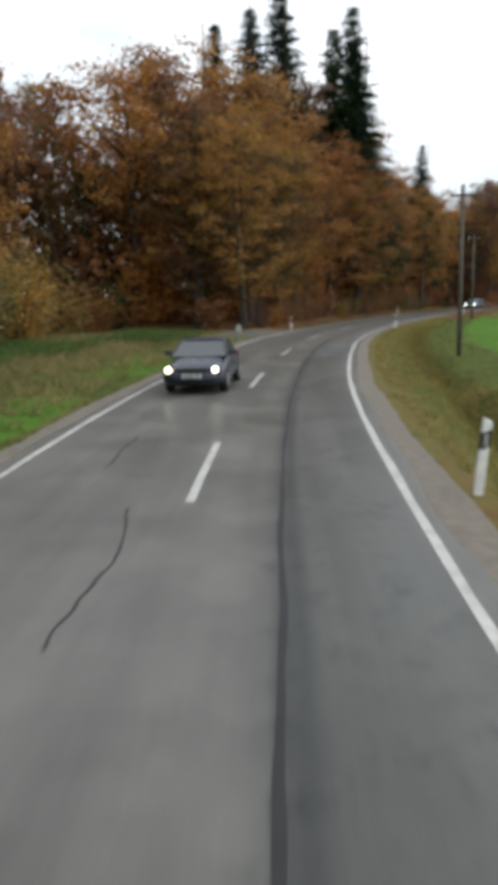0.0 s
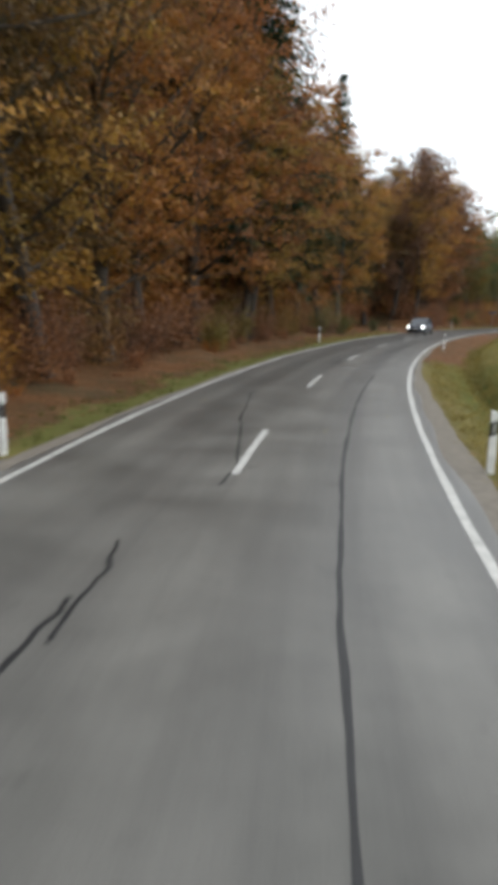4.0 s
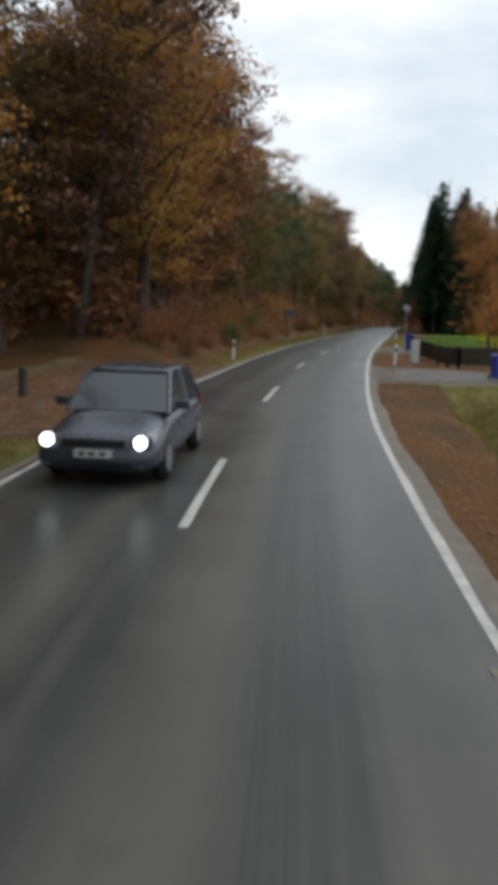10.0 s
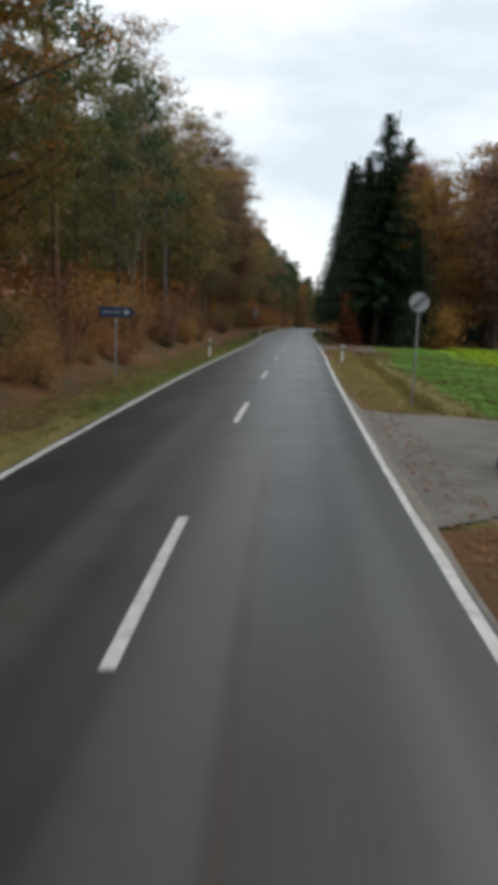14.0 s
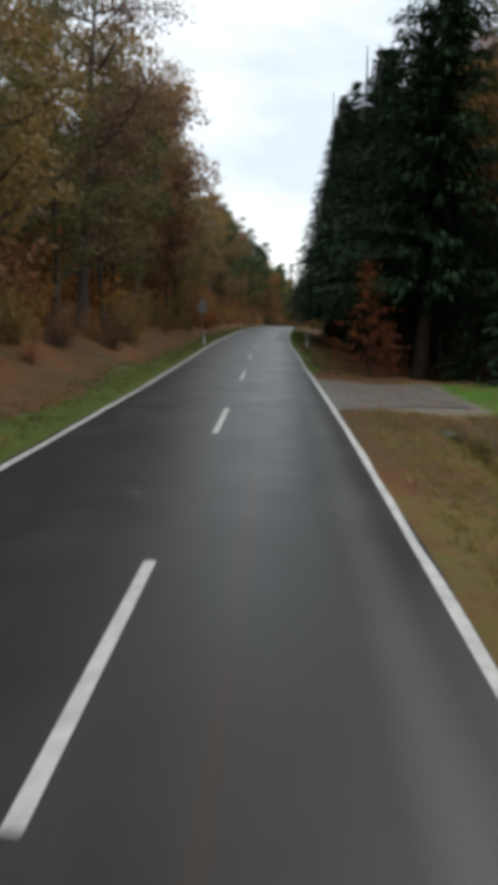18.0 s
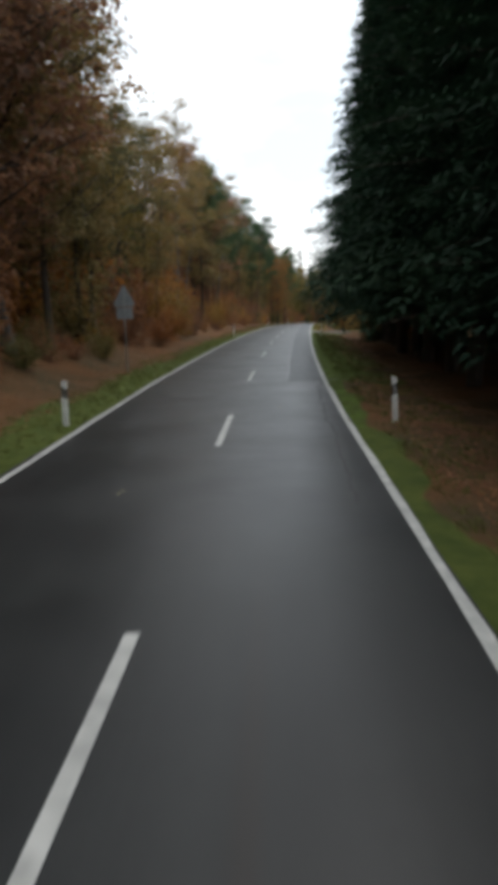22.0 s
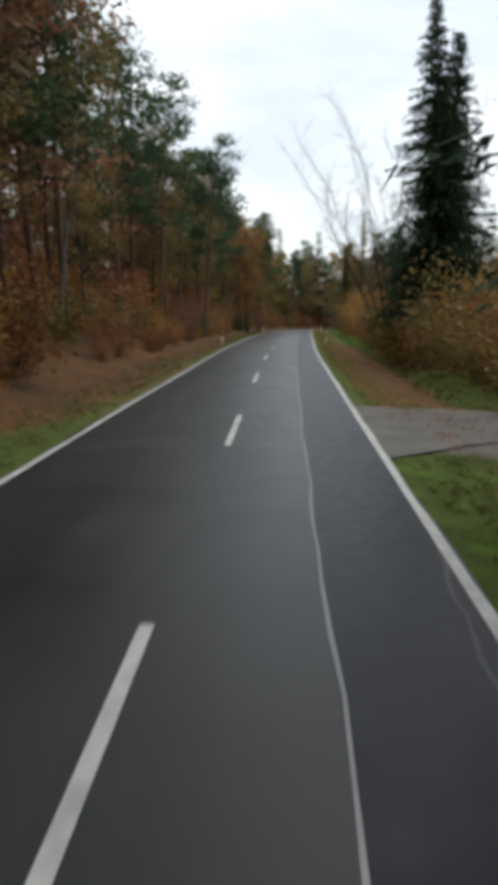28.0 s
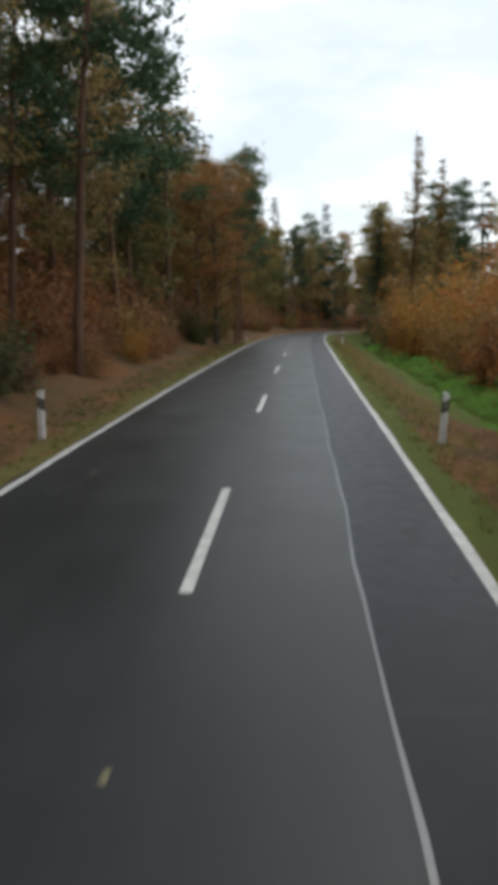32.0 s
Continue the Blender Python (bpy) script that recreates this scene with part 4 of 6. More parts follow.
def sapling(seed, tall, wide):
    """A young cone-shaped tree with level twigs that shorten upwards."""
    r = np.random.RandomState(seed)
    segs, pts, _ = bend(r, np.array([0, 0, -0.2]), np.array([-0.06, 0, 1.0]), tall, 8, 0.05, 0.008, 0.0, 0.04)
    tips = []
    for k in range(46):
        u = 0.08 + 0.9 * k / 46
        i = min(int(u * 8), 7)
        p = pts[i] + (pts[i + 1] - pts[i]) * (u * 8 - i)
        az = k * 2.4 + r.rand()
        sg, lp, _ = bend(r, p, np.array([math.cos(az), math.sin(az), 0.25]), wide * (1.08 - u) * r.uniform(0.35, 1.5), 4, 0.014, 0.004, -0.02, 0.12)
        segs += sg
        tips += lp[1:]
    c = np.repeat(np.array(tips), 9, 0)
    c = c + r.normal(0, 0.17, c.shape) * [1, 1, 0.5]
    return tubes(segs, 4), leaves(r, c, 0.11, 0.5)


def bare_tree(seed, tall, wide):
    r = np.random.RandomState(seed)
    stems, segs, level = [], [], []
    turn = r.rand() * 6.283
    for k in range(6):
        az, tilt = turn + k * 1.05 + r.uniform(-0.3, 0.3), r.uniform(0.18, 0.62)
        way = np.array([math.cos(az) * tilt, math.sin(az) * tilt, 1.0])
        sg, pts, _ = bend(r, np.array([0.12 * math.cos(az), 0.12 * math.sin(az), -0.3]), way / np.linalg.norm(way), tall * r.uniform(0.75, 1.05), 9, 0.07, 0.01, 0.035, 0.06)
        stems += sg
        level += [(pts[i], az) for i in range(3, 10)]
    for p, az in level:
        az += r.normal(0, 0.9)
        way = np.array([math.cos(az), math.sin(az), r.uniform(0.5, 1.8)])
        sg, lp, w = bend(r, p, way / np.linalg.norm(way), wide * r.uniform(0.7, 1.2), 5, 0.02, 0.006, 0.06, 0.07)
        segs += sg
        for q in lp[1:]:
            for _ in range(2):
                w2 = w + r.normal(0, 0.45, 3)
                s2, l2, w3 = bend(r, q, w2 / np.linalg.norm(w2), r.uniform(0.8, 1.8), 3, 0.009, 0.0035, 0.04, 0.15)
                segs += s2
                for _ in range(2):
                    w4 = w3 + r.normal(0, 0.5, 3)
                    s3, _, _ = bend(r, l2[1], w4 / np.linalg.norm(w4), 0.8, 2, 0.005, 0.0025, 0.02, 0.1)
                    segs += s3
    return tubes(stems, 6), tubes(segs, 4)


def tree_thing(name, trunk, crown, bark, leafmat, label, category, group, crown_name="crown"):
    root = new(name)
    part("trunk", np_mesh("trunk", *trunk, [bark], smooth=True), None, root)
    part(crown_name, np_mesh(crown_name, *crown, [leafmat]), None, root)
    return tagged(root, label, category, group)


KIND = {}


def kind(key, count, build, name, bark, leafmat, label, category, group, crown_name="crown"):
    KIND[key] = []
    for i in range(count):
        trunk, crown = build(i)
        KIND[key].append([name, trunk, crown, bark, leafmat, label, category, group, crown_name, None])


def leafy(base, count, tall, wide, low, limbs, thick, spread=0.75, up=0.10, thin=1.0):
    """Front trees with small leaves, back trees with coarser clumps."""
    return (lambda i: broadleaf(base + i, tall + i, wide, low, limbs, max(2, int(62 * thin)), 0.135, thick, spread * 0.8, up),
            lambda i: broadleaf(base + i, tall + i, wide, low, limbs, max(2, int(34 * thin)), 0.24, thick, spread * 0.95, up))


def leafy_kind(key, count, shape, *rest):
    kind(key, count, shape[0], *rest)
    kind(key + "_b", count, shape[1], *rest)


leafy_kind("rust", 3, leafy(11, 3, 17, 6.0, 0.14, 22, 0.34), "oak_tree", BARK, RUST, "broad oak tree with rust-brown autumn leaves", "tree", "roadside trees")
leafy_kind("gold", 2, leafy(21, 2, 16, 5.6, 0.12, 22, 0.32), "oak_tree", BARK, GOLD, "broad oak tree with golden ochre leaves", "tree", "roadside trees")
leafy_kind("brown", 3, leafy(31, 3, 18.5, 5.0, 0.12, 22, 0.30), "beech_tree", BARK, BROWN, "tall beech tree with dark brown autumn leaves", "tree", "roadside trees")
leafy_kind("ochre", 3, leafy(51, 3, 17, 3.7, 0.2, 20, 0.19, 0.66, 0.10, 0.85), "maple_tree", BARK, OCHRE, "slender tree with thinning ochre-yellow leaves", "tree", "roadside trees")
leafy_kind("olive", 2, leafy(61, 2, 16, 4.0, 0.15, 20, 0.21, 0.68, 0.10, 0.95), "alder_tree", BARK, OLIVE, "tree with dull olive and yellowing leaves", "tree", "roadside trees")
leafy_kind("birch", 3, leafy(71, 3, 20, 2.7, 0.32, 17, 0.14, 0.55, 0.02, 0.42), "birch_tree", BIRCHBARK, OCHRE, "tall thin birch tree with sparse yellow leaves", "tree", "roadside trees")
kind("spruce", 3, lambda i: conifer(81 + i, 21 + 2 * i, 4.4, 1.4, 0.5, 6, 0.9, 0.7, 0.28, 0.0, 0.34, 0.1), "spruce_tree", BARK, NEEDLE, "dark green spruce tree with drooping branches", "tree", "spruces")
kind("edge_spruce", 2, lambda i: conifer(87 + i, 21 + 2 * i, 4.5, 2.9 + 0.5 * i, 0.27, 10, 1.0, 0.42, 0.26, 0.0, 0.2, 0.055, 5), "spruce_tree", BARK, NEEDLE, "tall roadside spruce with branches reaching over the verge", "tree", "spruces")
kind("spruce_b", 2, lambda i: conifer(83 + i, 22 + 2 * i, 4.6, 2.0, 0.8, 6, 0.9, 1.0, 0.28, 0.0, 0.6, 0.16), "spruce_tree", BARK, NEEDLE, "dark green spruce deep in the wood", "tree", "spruces")
kind("big_spruce", 1, lambda i: conifer(85, 21.5, 5.2, 3.4, 0.3, 10, 0.8, 0.5, 0.32, 0.0, 0.22, 0.06, 5), "spruce_tree", BARK, NEEDLE, "broad dark green spruce tree at the end of the field", "tree", "spruces")
kind("pine", 2, lambda i: pine_tree(91 + i, 18 + i, 2.9, 0.42), "pine_tree", PINEBARK, PINE, "tall Scots pine with a bare trunk and green crown", "tree", "pines")
kind("larch", 2, lambda i: conifer(95 + i, 16 + i, 2.7, 4.5, 0.42, 6, 0.3, 0.55, 0.2, 0.25, 0.2, 0.08), "larch_tree", PINEBARK, LARCH, "slim larch tree with yellow autumn needles", "tree", "larches")
kind("bare", 2, lambda i: bare_tree(98 + i, 12.0 + i, 3.0), "leafless_tree", TWIG, TWIG, "leafless tree with splayed stems and fine grey twigs", "tree", "leafless trees")
kind("sh_rust", 2, lambda i: shrub(101 + i, 3.2, 2.0, 8, 32, 0.135), "shrub", TWIG, RUST, "rust-brown shrub at the forest edge", "shrub", "shrubs", "leaves")
kind("sh_brown", 2, lambda i: shrub(111 + i, 3.4, 2.1, 8, 32, 0.135), "shrub", TWIG, BROWN, "dark brown shrub at the forest edge", "shrub", "shrubs", "leaves")
kind("sh_ochre", 2, lambda i: shrub(121 + i, 3.4, 2.2, 8, 32, 0.135), "shrub", TWIG, OCHRE, "ochre-yellow shrub beside the road", "shrub", "shrubs", "leaves")
kind("sh_olive", 2, lambda i: shrub(131 + i, 2.8, 2.0, 8, 32, 0.135), "shrub", TWIG, OLIVE, "olive-green shrub beside the road", "shrub", "shrubs", "leaves")
kind("sh_red", 1, lambda i: sapling(141 + i, 5.6, 2.0), "beech_sapling", TWIG, RED, "young beech with copper-red leaves in front of spruces", "tree", "saplings", "leaves")
kind("low_spruce", 1, lambda i: conifer(151, 5.0, 1.9, 0.3, 0.4, 5, 0.7, 0.5, 0.07), "young_spruce", BARK, NEEDLE, "young green spruce at the forest edge", "tree", "spruces")

pick = random.Random(21)


def plant(key, s, lat, size=1.0, turn=None, sink=0.05):
    spec = KIND[key][pick.randrange(len(KIND[key]))]
    if spec[9] is None:
        spec[9] = tree_thing(*spec[:9])
        ob, fresh = spec[9], True
    else:
        ob, fresh = spec[9], False
    x, y = at(s, lat)
    z = float(height(s, lat)) - sink
    m = pose(float(x), float(y), z, pick.uniform(-2, 2), pick.uniform(-2, 2), pick.uniform(0, 360) if turn is None else turn)
    if fresh:
        ob.matrix_basis = m
    else:
        ob = copy_thing(ob, m)
    ob.scale = (size * pick.uniform(0.92, 1.08), size * pick.uniform(0.92, 1.08), size)
    return ob


def in_lane(s, lat, pad=1.5):
    return any(a - pad < s < b + pad and ((side < 0 and EDGE_L - reach - 2 < lat < EDGE_L) or (side > 0 and EDGE_R < lat < EDGE_R + reach + 2)) for a, b, side, reach in LANES)


def row(s_from, s_to, lat, gap, mix, size=1.0, jitter=1.2, size_vary=0.14):
    """Trees along the road at an offset; mix is a string of kinds with weights."""
    keys = [k for k, n in mix for _ in range(n)]
    s = s_from + pick.uniform(0, gap * 0.5)
    while s < s_to:
        la = lat + pick.uniform(-jitter, jitter)
        if not in_lane(s, la):
            plant(pick.choice(keys), s, la, size * pick.uniform(1 - size_vary, 1 + size_vary))
        s += gap * pick.uniform(0.75, 1.25)


def back(mix):
    return [(k + "_b" if k + "_b" in KIND else k, n) for k, n in mix]


LEFT_ZONES = [
    (58, 118, [("rust", 5), ("brown", 3), ("gold", 2)], [("sh_rust", 2), ("sh_brown", 5), ("sh_ochre", 1), ("sh_olive", 1)], 0.98),
    (118, 167, [("brown", 4), ("rust", 3), ("gold", 1), ("olive", 1)], [("sh_brown", 4), ("sh_rust", 2), ("sh_olive", 1)], 1.02),
    (167, 206, [("brown", 2), ("olive", 3), ("ochre", 2), ("birch", 3), ("pine", 1)], [("sh_brown", 4), ("sh_rust", 2), ("sh_ochre", 1)], 0.88),
    (206, 262, [("ochre", 3), ("brown", 2), ("birch", 1), ("olive", 3), ("pine", 1)], [("sh_rust", 1), ("sh_ochre", 1), ("sh_brown", 3), ("sh_olive", 1)], 1.0),
    (262, 318, [("ochre", 3), ("olive", 2), ("brown", 1), ("pine", 1), ("birch", 4)], [("sh_rust", 1), ("sh_brown", 3), ("sh_olive", 1)], 0.95),
    (318, 372, [("pine", 5), ("ochre", 2), ("olive", 1), ("brown", 1)], [("sh_rust", 1), ("sh_brown", 3), ("sh_olive", 1)], 0.9),
    (372, 404, [("pine", 3), ("olive", 2), ("gold", 1), ("ochre", 2)], [("sh_brown", 2), ("sh_olive", 1)], 0.92),
    (404, 500, [("pine", 3), ("olive", 2), ("ochre", 2), ("spruce", 1)], [("sh_brown", 2), ("sh_olive", 1)], 1.0),
]
for a, b, mix, under, size in LEFT_ZONES:
    near = 0.0 if a < 118 else 1.3
    wide = 6.0 if a < 206 else 5.4
    row(a, b, -9.4 - near * 0.7, wide, mix if b < 380 else back(mix), size * 0.95, 0.9)
    deep = 1.28 if a < 60 else 1.0 if a < 160 else 0.84
    row(a, b, -14.3 - near * 0.5, wide + 0.6, back(mix), size * ((1 + deep) / 2 if deep > 1 else deep))
    row(a, b, -20.0, 8.8 if a > 60 else 5.5, back(mix), size * 1.04 * deep)
    row(a, b, -8.2 - near * 0.6, 3.3 if a < 200 else 4.6, under, 0.74 if a < 200 else 0.85, 0.7 if a < 200 else 1.3, 0.3 if a < 200 else 0.45)
    if 100 < a < 200:
        row(a, b, -7.4, 6.0, [("sh_brown", 3), ("sh_olive", 2), ("sh_rust", 1)], 0.45, 0.6, 0.35)

row(146, 208, -8.2, 2.8, [("sh_brown", 3), ("sh_rust", 1)], 0.42, 0.8, 0.4)
row(208, 262, -8.6, 4.0, [("sh_brown", 3), ("sh_olive", 1)], 0.36, 0.8, 0.4)
row(262, 372, -7.9, 2.9, [("sh_brown", 3), ("sh_rust", 2)], 0.4, 0.8, 0.4)
row(138, 168, -12.2, 4.6, back([("brown", 2), ("rust", 1)]), 1.0)
row(242, 262, -11.8, 4.4, back([("ochre", 2), ("brown", 2)]), 1.05)
row(308, 321, -10.8, 4.2, [("pine", 3), ("brown_b", 1)], 1.0)
# meadow corner at the start of the left side
row(-12, 46, -23, 3.5, back([("rust", 3), ("brown", 3), ("birch", 1)]), 0.88)
row(-12, 62, -28, 3.4, back([("brown", 3), ("rust", 1), ("birch", 1)]), 0.96)
row(57, 76, -25, 3.6, back([("brown", 2), ("olive", 1)]), 0.72, 1.5)
row(20, 62, -33, 3.6, back([("brown", 3), ("olive", 1)]), 1.0)
row(-6, 60, -19, 3.6, [("sh_ochre", 2), ("sh_olive", 2), ("sh_rust", 1), ("sh_brown", 2)], 1.3, 1.6, 0.3)
for s, lat, size in ((79.0, -21.0, 1.25), (84.3, -18.0, 1.5), (87.0, -15.2, 1.5), (93.5, -13.6, 1.5), (98.5, -11.8, 1.52), (101.5, -12.6, 1.4), (124.0, -13.5, 1.05)):
    tall = plant("edge_spruce", s, lat, size)
    tall.scale = (size * 1.15, size * 1.15, size * 1.04)
for s, lat, k, size in ((44, -21, "birch", 0.95), (50, -27, "birch", 1.0), (57, -24, "birch", 1.0), (84.5, -9.6, "rust", 1.12), (91.0, -9.0, "rust", 0.85), (61.5, -9.5, "gold", 1.0), (66.5, -8.4, "rust", 0.98), (72, -9.3, "rust", 1.0),
                        (32, -15, "sh_ochre", 1.4), (34.5, -16, "sh_olive", 1.4), (37.5, -15.5, "sh_rust", 1.5), (41, -19, "sh_ochre", 1.4), (58.5, -13, "brown", 0.95)):
    plant(k, s, lat, size)
for s, lat, k, size in ((173, -9.5, "birch", 1.0), (197, -11, "birch", 1.02), (205, -12, "birch", 1.05), (244, -10.5, "birch", 0.98), (354, -8.0, "pine", 0.92), (376, -8.5, "pine", 0.98), (392.5, -5.8, "pine", 0.86), (383, -7.5, "gold", 0.72)):
    plant(k, s, lat, size)

for s, lat, k, size in ((127.0, -13.8, "brown", 0.97), (131.5, -14.2, "rust", 0.95), (167.5, -11.8, "brown", 0.97), (172.0, -12.6, "rust", 0.95), (178.0, -12.4, "brown", 0.85)):
    plant(k, s, lat, size)

# right side: garden tree, tree belt behind the field, spruces, bushes, the closing wood
plant("sh_rust", 152, 9.5, 1.5)
plant("rust", 170, 10.0, 0.46)
for s, lat, size in ((150, 13, 0.9), (156, 18, 1.1), (146, 16, 0.9)):
    plant("sh_brown", s, lat, size)
row(228, 250, 13.8, 4.0, [("rust", 1), ("brown", 4)], 1.0, 1.0)
row(224, 262, 21, 4.2, back([("brown", 4), ("rust", 1)]), 1.0, 2.0)
row(214, 262, 33, 5.5, back([("brown", 3), ("rust", 2)]), 0.85, 3.0)
row(219, 232, 13, 2.8, [("sh_rust", 1), ("sh_brown", 2)], 1.5, 1.0)
broad = plant("big_spruce", 223.5, 7.2, 1.03)
broad.scale = (1.22, 1.22, 1.03)
plant("edge_spruce", 220.5, 10.4, 0.5)
plant("sh_red", 221.0, 4.5, 1.0)
plant("sh_red", 219.6, 5.3, 0.5)
plant("low_spruce", 215.5, 9.5, 1.0)
plant("low_spruce", 221.0, 8.6, 0.8)
for s, lat, size in ((230.5, 7.7, 0.86), (236.0, 7.4, 0.84), (241.5, 7.2, 0.92), (247.0, 7.1, 1.0), (251.5, 7.0, 1.05), (256.5, 7.2, 0.98), (261.0, 7.0, 1.06), (266.0, 7.3, 1.0), (270.5, 7.0, 1.08), (275.5, 7.2, 1.0), (239.0, 11.5, 1.0), (244.5, 12.4, 1.06)):
    broad = plant("edge_spruce", s, lat, size)
    broad.scale = (size * 1.2, size * 1.2, size)
row(250, 290, 11.6, 4.6, [("spruce_b", 1)], 1.0, 1.0)
row(256, 294, 15.2, 5.2, [("spruce_b", 1)], 1.05, 1.2)
row(262, 294, 20.5, 6.0, [("spruce_b", 3), ("brown_b", 1)], 1.1, 1.6)
for s, lat, size in ((280.5, 7.4, 1.2), (285.5, 7.7, 1.3), (290.5, 7.4, 1.22), (287.5, 11.0, 1.2), (294.5, 11.5, 1.1)):
    broad = plant("edge_spruce", s, lat, size)
    broad.scale = (size * 1.07, size * 1.07, size)
row(288, 297, 7.5, 2.2, [("sh_ochre", 2), ("sh_rust", 1)], 0.8)
row(286, 300, 10.5, 2.6, [("sh_olive", 1), ("sh_rust", 1)], 1.1)
plant("low_spruce", 284.5, 6.5, 0.7)
row(303, 346, 7.0, 3.0, [("sh_ochre", 3), ("sh_rust", 2), ("sh_olive", 1)], 1.05, 0.8, 0.25)
row(303, 400, 10.0, 3.4, [("sh_ochre", 2), ("sh_rust", 3)], 1.35, 1.2, 0.25)
row(304, 330, 14.0, 6.0, [("spruce", 1), ("ochre_b", 2)], 0.7, 1.0)
plant("edge_spruce", 324.0, 7.7, 0.85)
plant("edge_spruce", 329.0, 9.3, 0.85)
plant("edge_spruce", 339.0, 10.4, 0.8)
for s, lat, size in ((335.5, 6.9, 1.1), (341.5, 8.4, 0.95)):
    plant("bare", s, lat, size)
row(346, 400, 7.6, 3.0, [("sh_rust", 4), ("sh_ochre", 2)], 1.1, 0.8, 0.25)
for s, lat, k, size in ((388.3, 8.3, "larch", 0.97), (383.9, 10.0, "larch", 0.86), (401.7, 6.4, "spruce", 0.55), (386.4, -6.8, "gold", 0.84), (397, -5.9, "pine", 0.95), (370.7, -9.9, "pine", 1.02), (363, -11.5, "pine", 1.0)):
    plant(k, s, lat, size)
row(398, 470, 14, 5.5, [("pine", 1), ("ochre_b", 2), ("larch", 1)], 0.85, 2.0)
row(396, 480, 8.5, 4.4, [("olive_b", 2), ("ochre_b", 1), ("sh_brown", 1)], 0.8, 1.0)


# the deep wood behind the front rows, one mass
def woodland():
    r = np.random.RandomState(5)
    vs, fs, ms, off = [], [], [], 0
    low = {k: [] for k in ("brown", "ochre", "spruce", "bush", "bush2")}
    for i in range(2):
        low["brown"].append(broadleaf(201 + i, 19, 4.6, 0.1, 10, 14, 0.42, 0.26, 0.8))
        low["ochre"].append(broadleaf(211 + i, 18, 4.0, 0.12, 10, 13, 0.4, 0.2, 0.8))
        low["bush"].append(shrub(231 + i, 3.3, 2.2, 5, 13, 0.3))
        low["bush2"].append(shrub(241 + i, 3.3, 2.2, 5, 13, 0.28))
        low["spruce"].append(conifer(221 + i, 21, 4.0, 0.8, 1.2, 5, 0.8, 1.4, 0.25))

    def put(key, s, lat, size):
        nonlocal off
        x, y = at(s, lat)
        a = r.rand() * 6.283
        rot = np.array([[math.cos(a), -math.sin(a), 0], [math.sin(a), math.cos(a), 0], [0, 0, 1]]) * size
        trunk, crown = low[key][r.randint(2)]
        for (v, f), m in ((trunk, 0), (crown, {"brown": 1, "ochre": 2, "spruce": 3, "bush": 1, "bush2": 4}[key])):
            if f.shape[1] == 4:
                f = np.concatenate([f[:, :3], f[:, [0, 2, 3]]])
            vs.append(v @ rot.T + [float(x), float(y), float(height(s, lat)) - 0.2])
            fs.append(f + off)
            ms.append(np.full(len(f), m))
            off += len(v)

    for lat in (-26, -34):
        for s in np.arange(-40 if lat < -25 else 58, 510, 8.5):
            s2, l2 = s + r.uniform(-2.5, 2.5), lat + r.uniform(-2.5, 2.5)
            if not in_lane(s2, l2):
                put("brown" if s2 < 200 or r.rand() < 0.45 else "ochre" if r.rand() < 0.6 else "spruce", s2, l2, r.uniform(0.9, 1.12) * (1.0 if s2 < 205 else 0.92 if s2 < 390 else 0.62))
    for lat in (-39, -45, -52):
        for s in np.arange(-35, 75, 5.5):
            put("brown" if r.rand() < 0.7 else "ochre", s + r.uniform(-2, 2), lat + r.uniform(-2, 2), r.uniform(0.8, 1.0))
    for lat, gap, size in ((-12.4, 3.6, 1.15), (-17.0, 4.2, 1.7), (-23.5, 4.8, 2.2)):
        for s in np.arange(58 if lat > -20 else -20, 500, gap):
            s2, l2 = s + r.uniform(-1.2, 1.2), lat + r.uniform(-1.4, 1.4)
            if not in_lane(s2, l2):
                put("bush" if r.rand() < 0.55 else "bush2", s2, l2, size * r.uniform(0.7, 1.25) * (1.0 if s2 < 390 else 0.7))
    for s in np.arange(60, 400, 1.6):
        lat = -r.uniform(6.8 if s < 165 else 8.2, 10.6)
        if not in_lane(s, lat):
            put("bush" if r.rand() < 0.6 else "bush2", s, lat, r.uniform(0.1, 0.3))
    for lat in (26, 33, 41):
        for s in np.arange(262, 300, 7.0):
            put("spruce" if r.rand() < 0.6 else "brown", s + r.uniform(-2, 2), lat + r.uniform(-2, 2), r.uniform(0.9, 1.1))
    for lat in (18, 25, 33, 42):
        for s in np.arange(392, 490, 7.0):
            put("spruce" if r.rand() < 0.15 else "ochre" if r.rand() < 0.6 else "brown", s + r.uniform(-2, 2), lat + r.uniform(-2, 2), r.uniform(0.6, 0.8))
    me = np_mesh("far_woods", np.concatenate(vs), np.concatenate(fs), [BARK, BROWN, OCHRE, NEEDLE, RUST], np.concatenate(ms))
    return tagged(new("far_woods", me), "dense autumn wood behind the roadside trees", "woods", kind="stuff")


woodland()


# ---- small builders ----
def box_bm(bm, x0, x1, y0, y1, z0, z1, taper=0.0, bevel=0.0):
    m = Matrix.Translation(((x0 + x1) / 2, (y0 + y1) / 2, (z0 + z1) / 2)) @ Matrix.Diagonal((x1 - x0, y1 - y0, z1 - z0, 1))
    made = bmesh.ops.create_cube(bm, size=1.0, matrix=m)["verts"]
    if taper:
        cx, cy = (x0 + x1) / 2, (y0 + y1) / 2
        for v in made:
            if v.co.z < (z0 + z1) / 2:
                v.co.x, v.co.y = cx + (v.co.x - cx) * (1 - taper), cy + (v.co.y - cy) * (1 - taper)
    if bevel:
        edges = list({e for v in made for e in v.link_edges})
        bmesh.ops.bevel(bm, geom=edges, offset=bevel, segments=2, profile=0.6, affect="EDGES")
    return bm


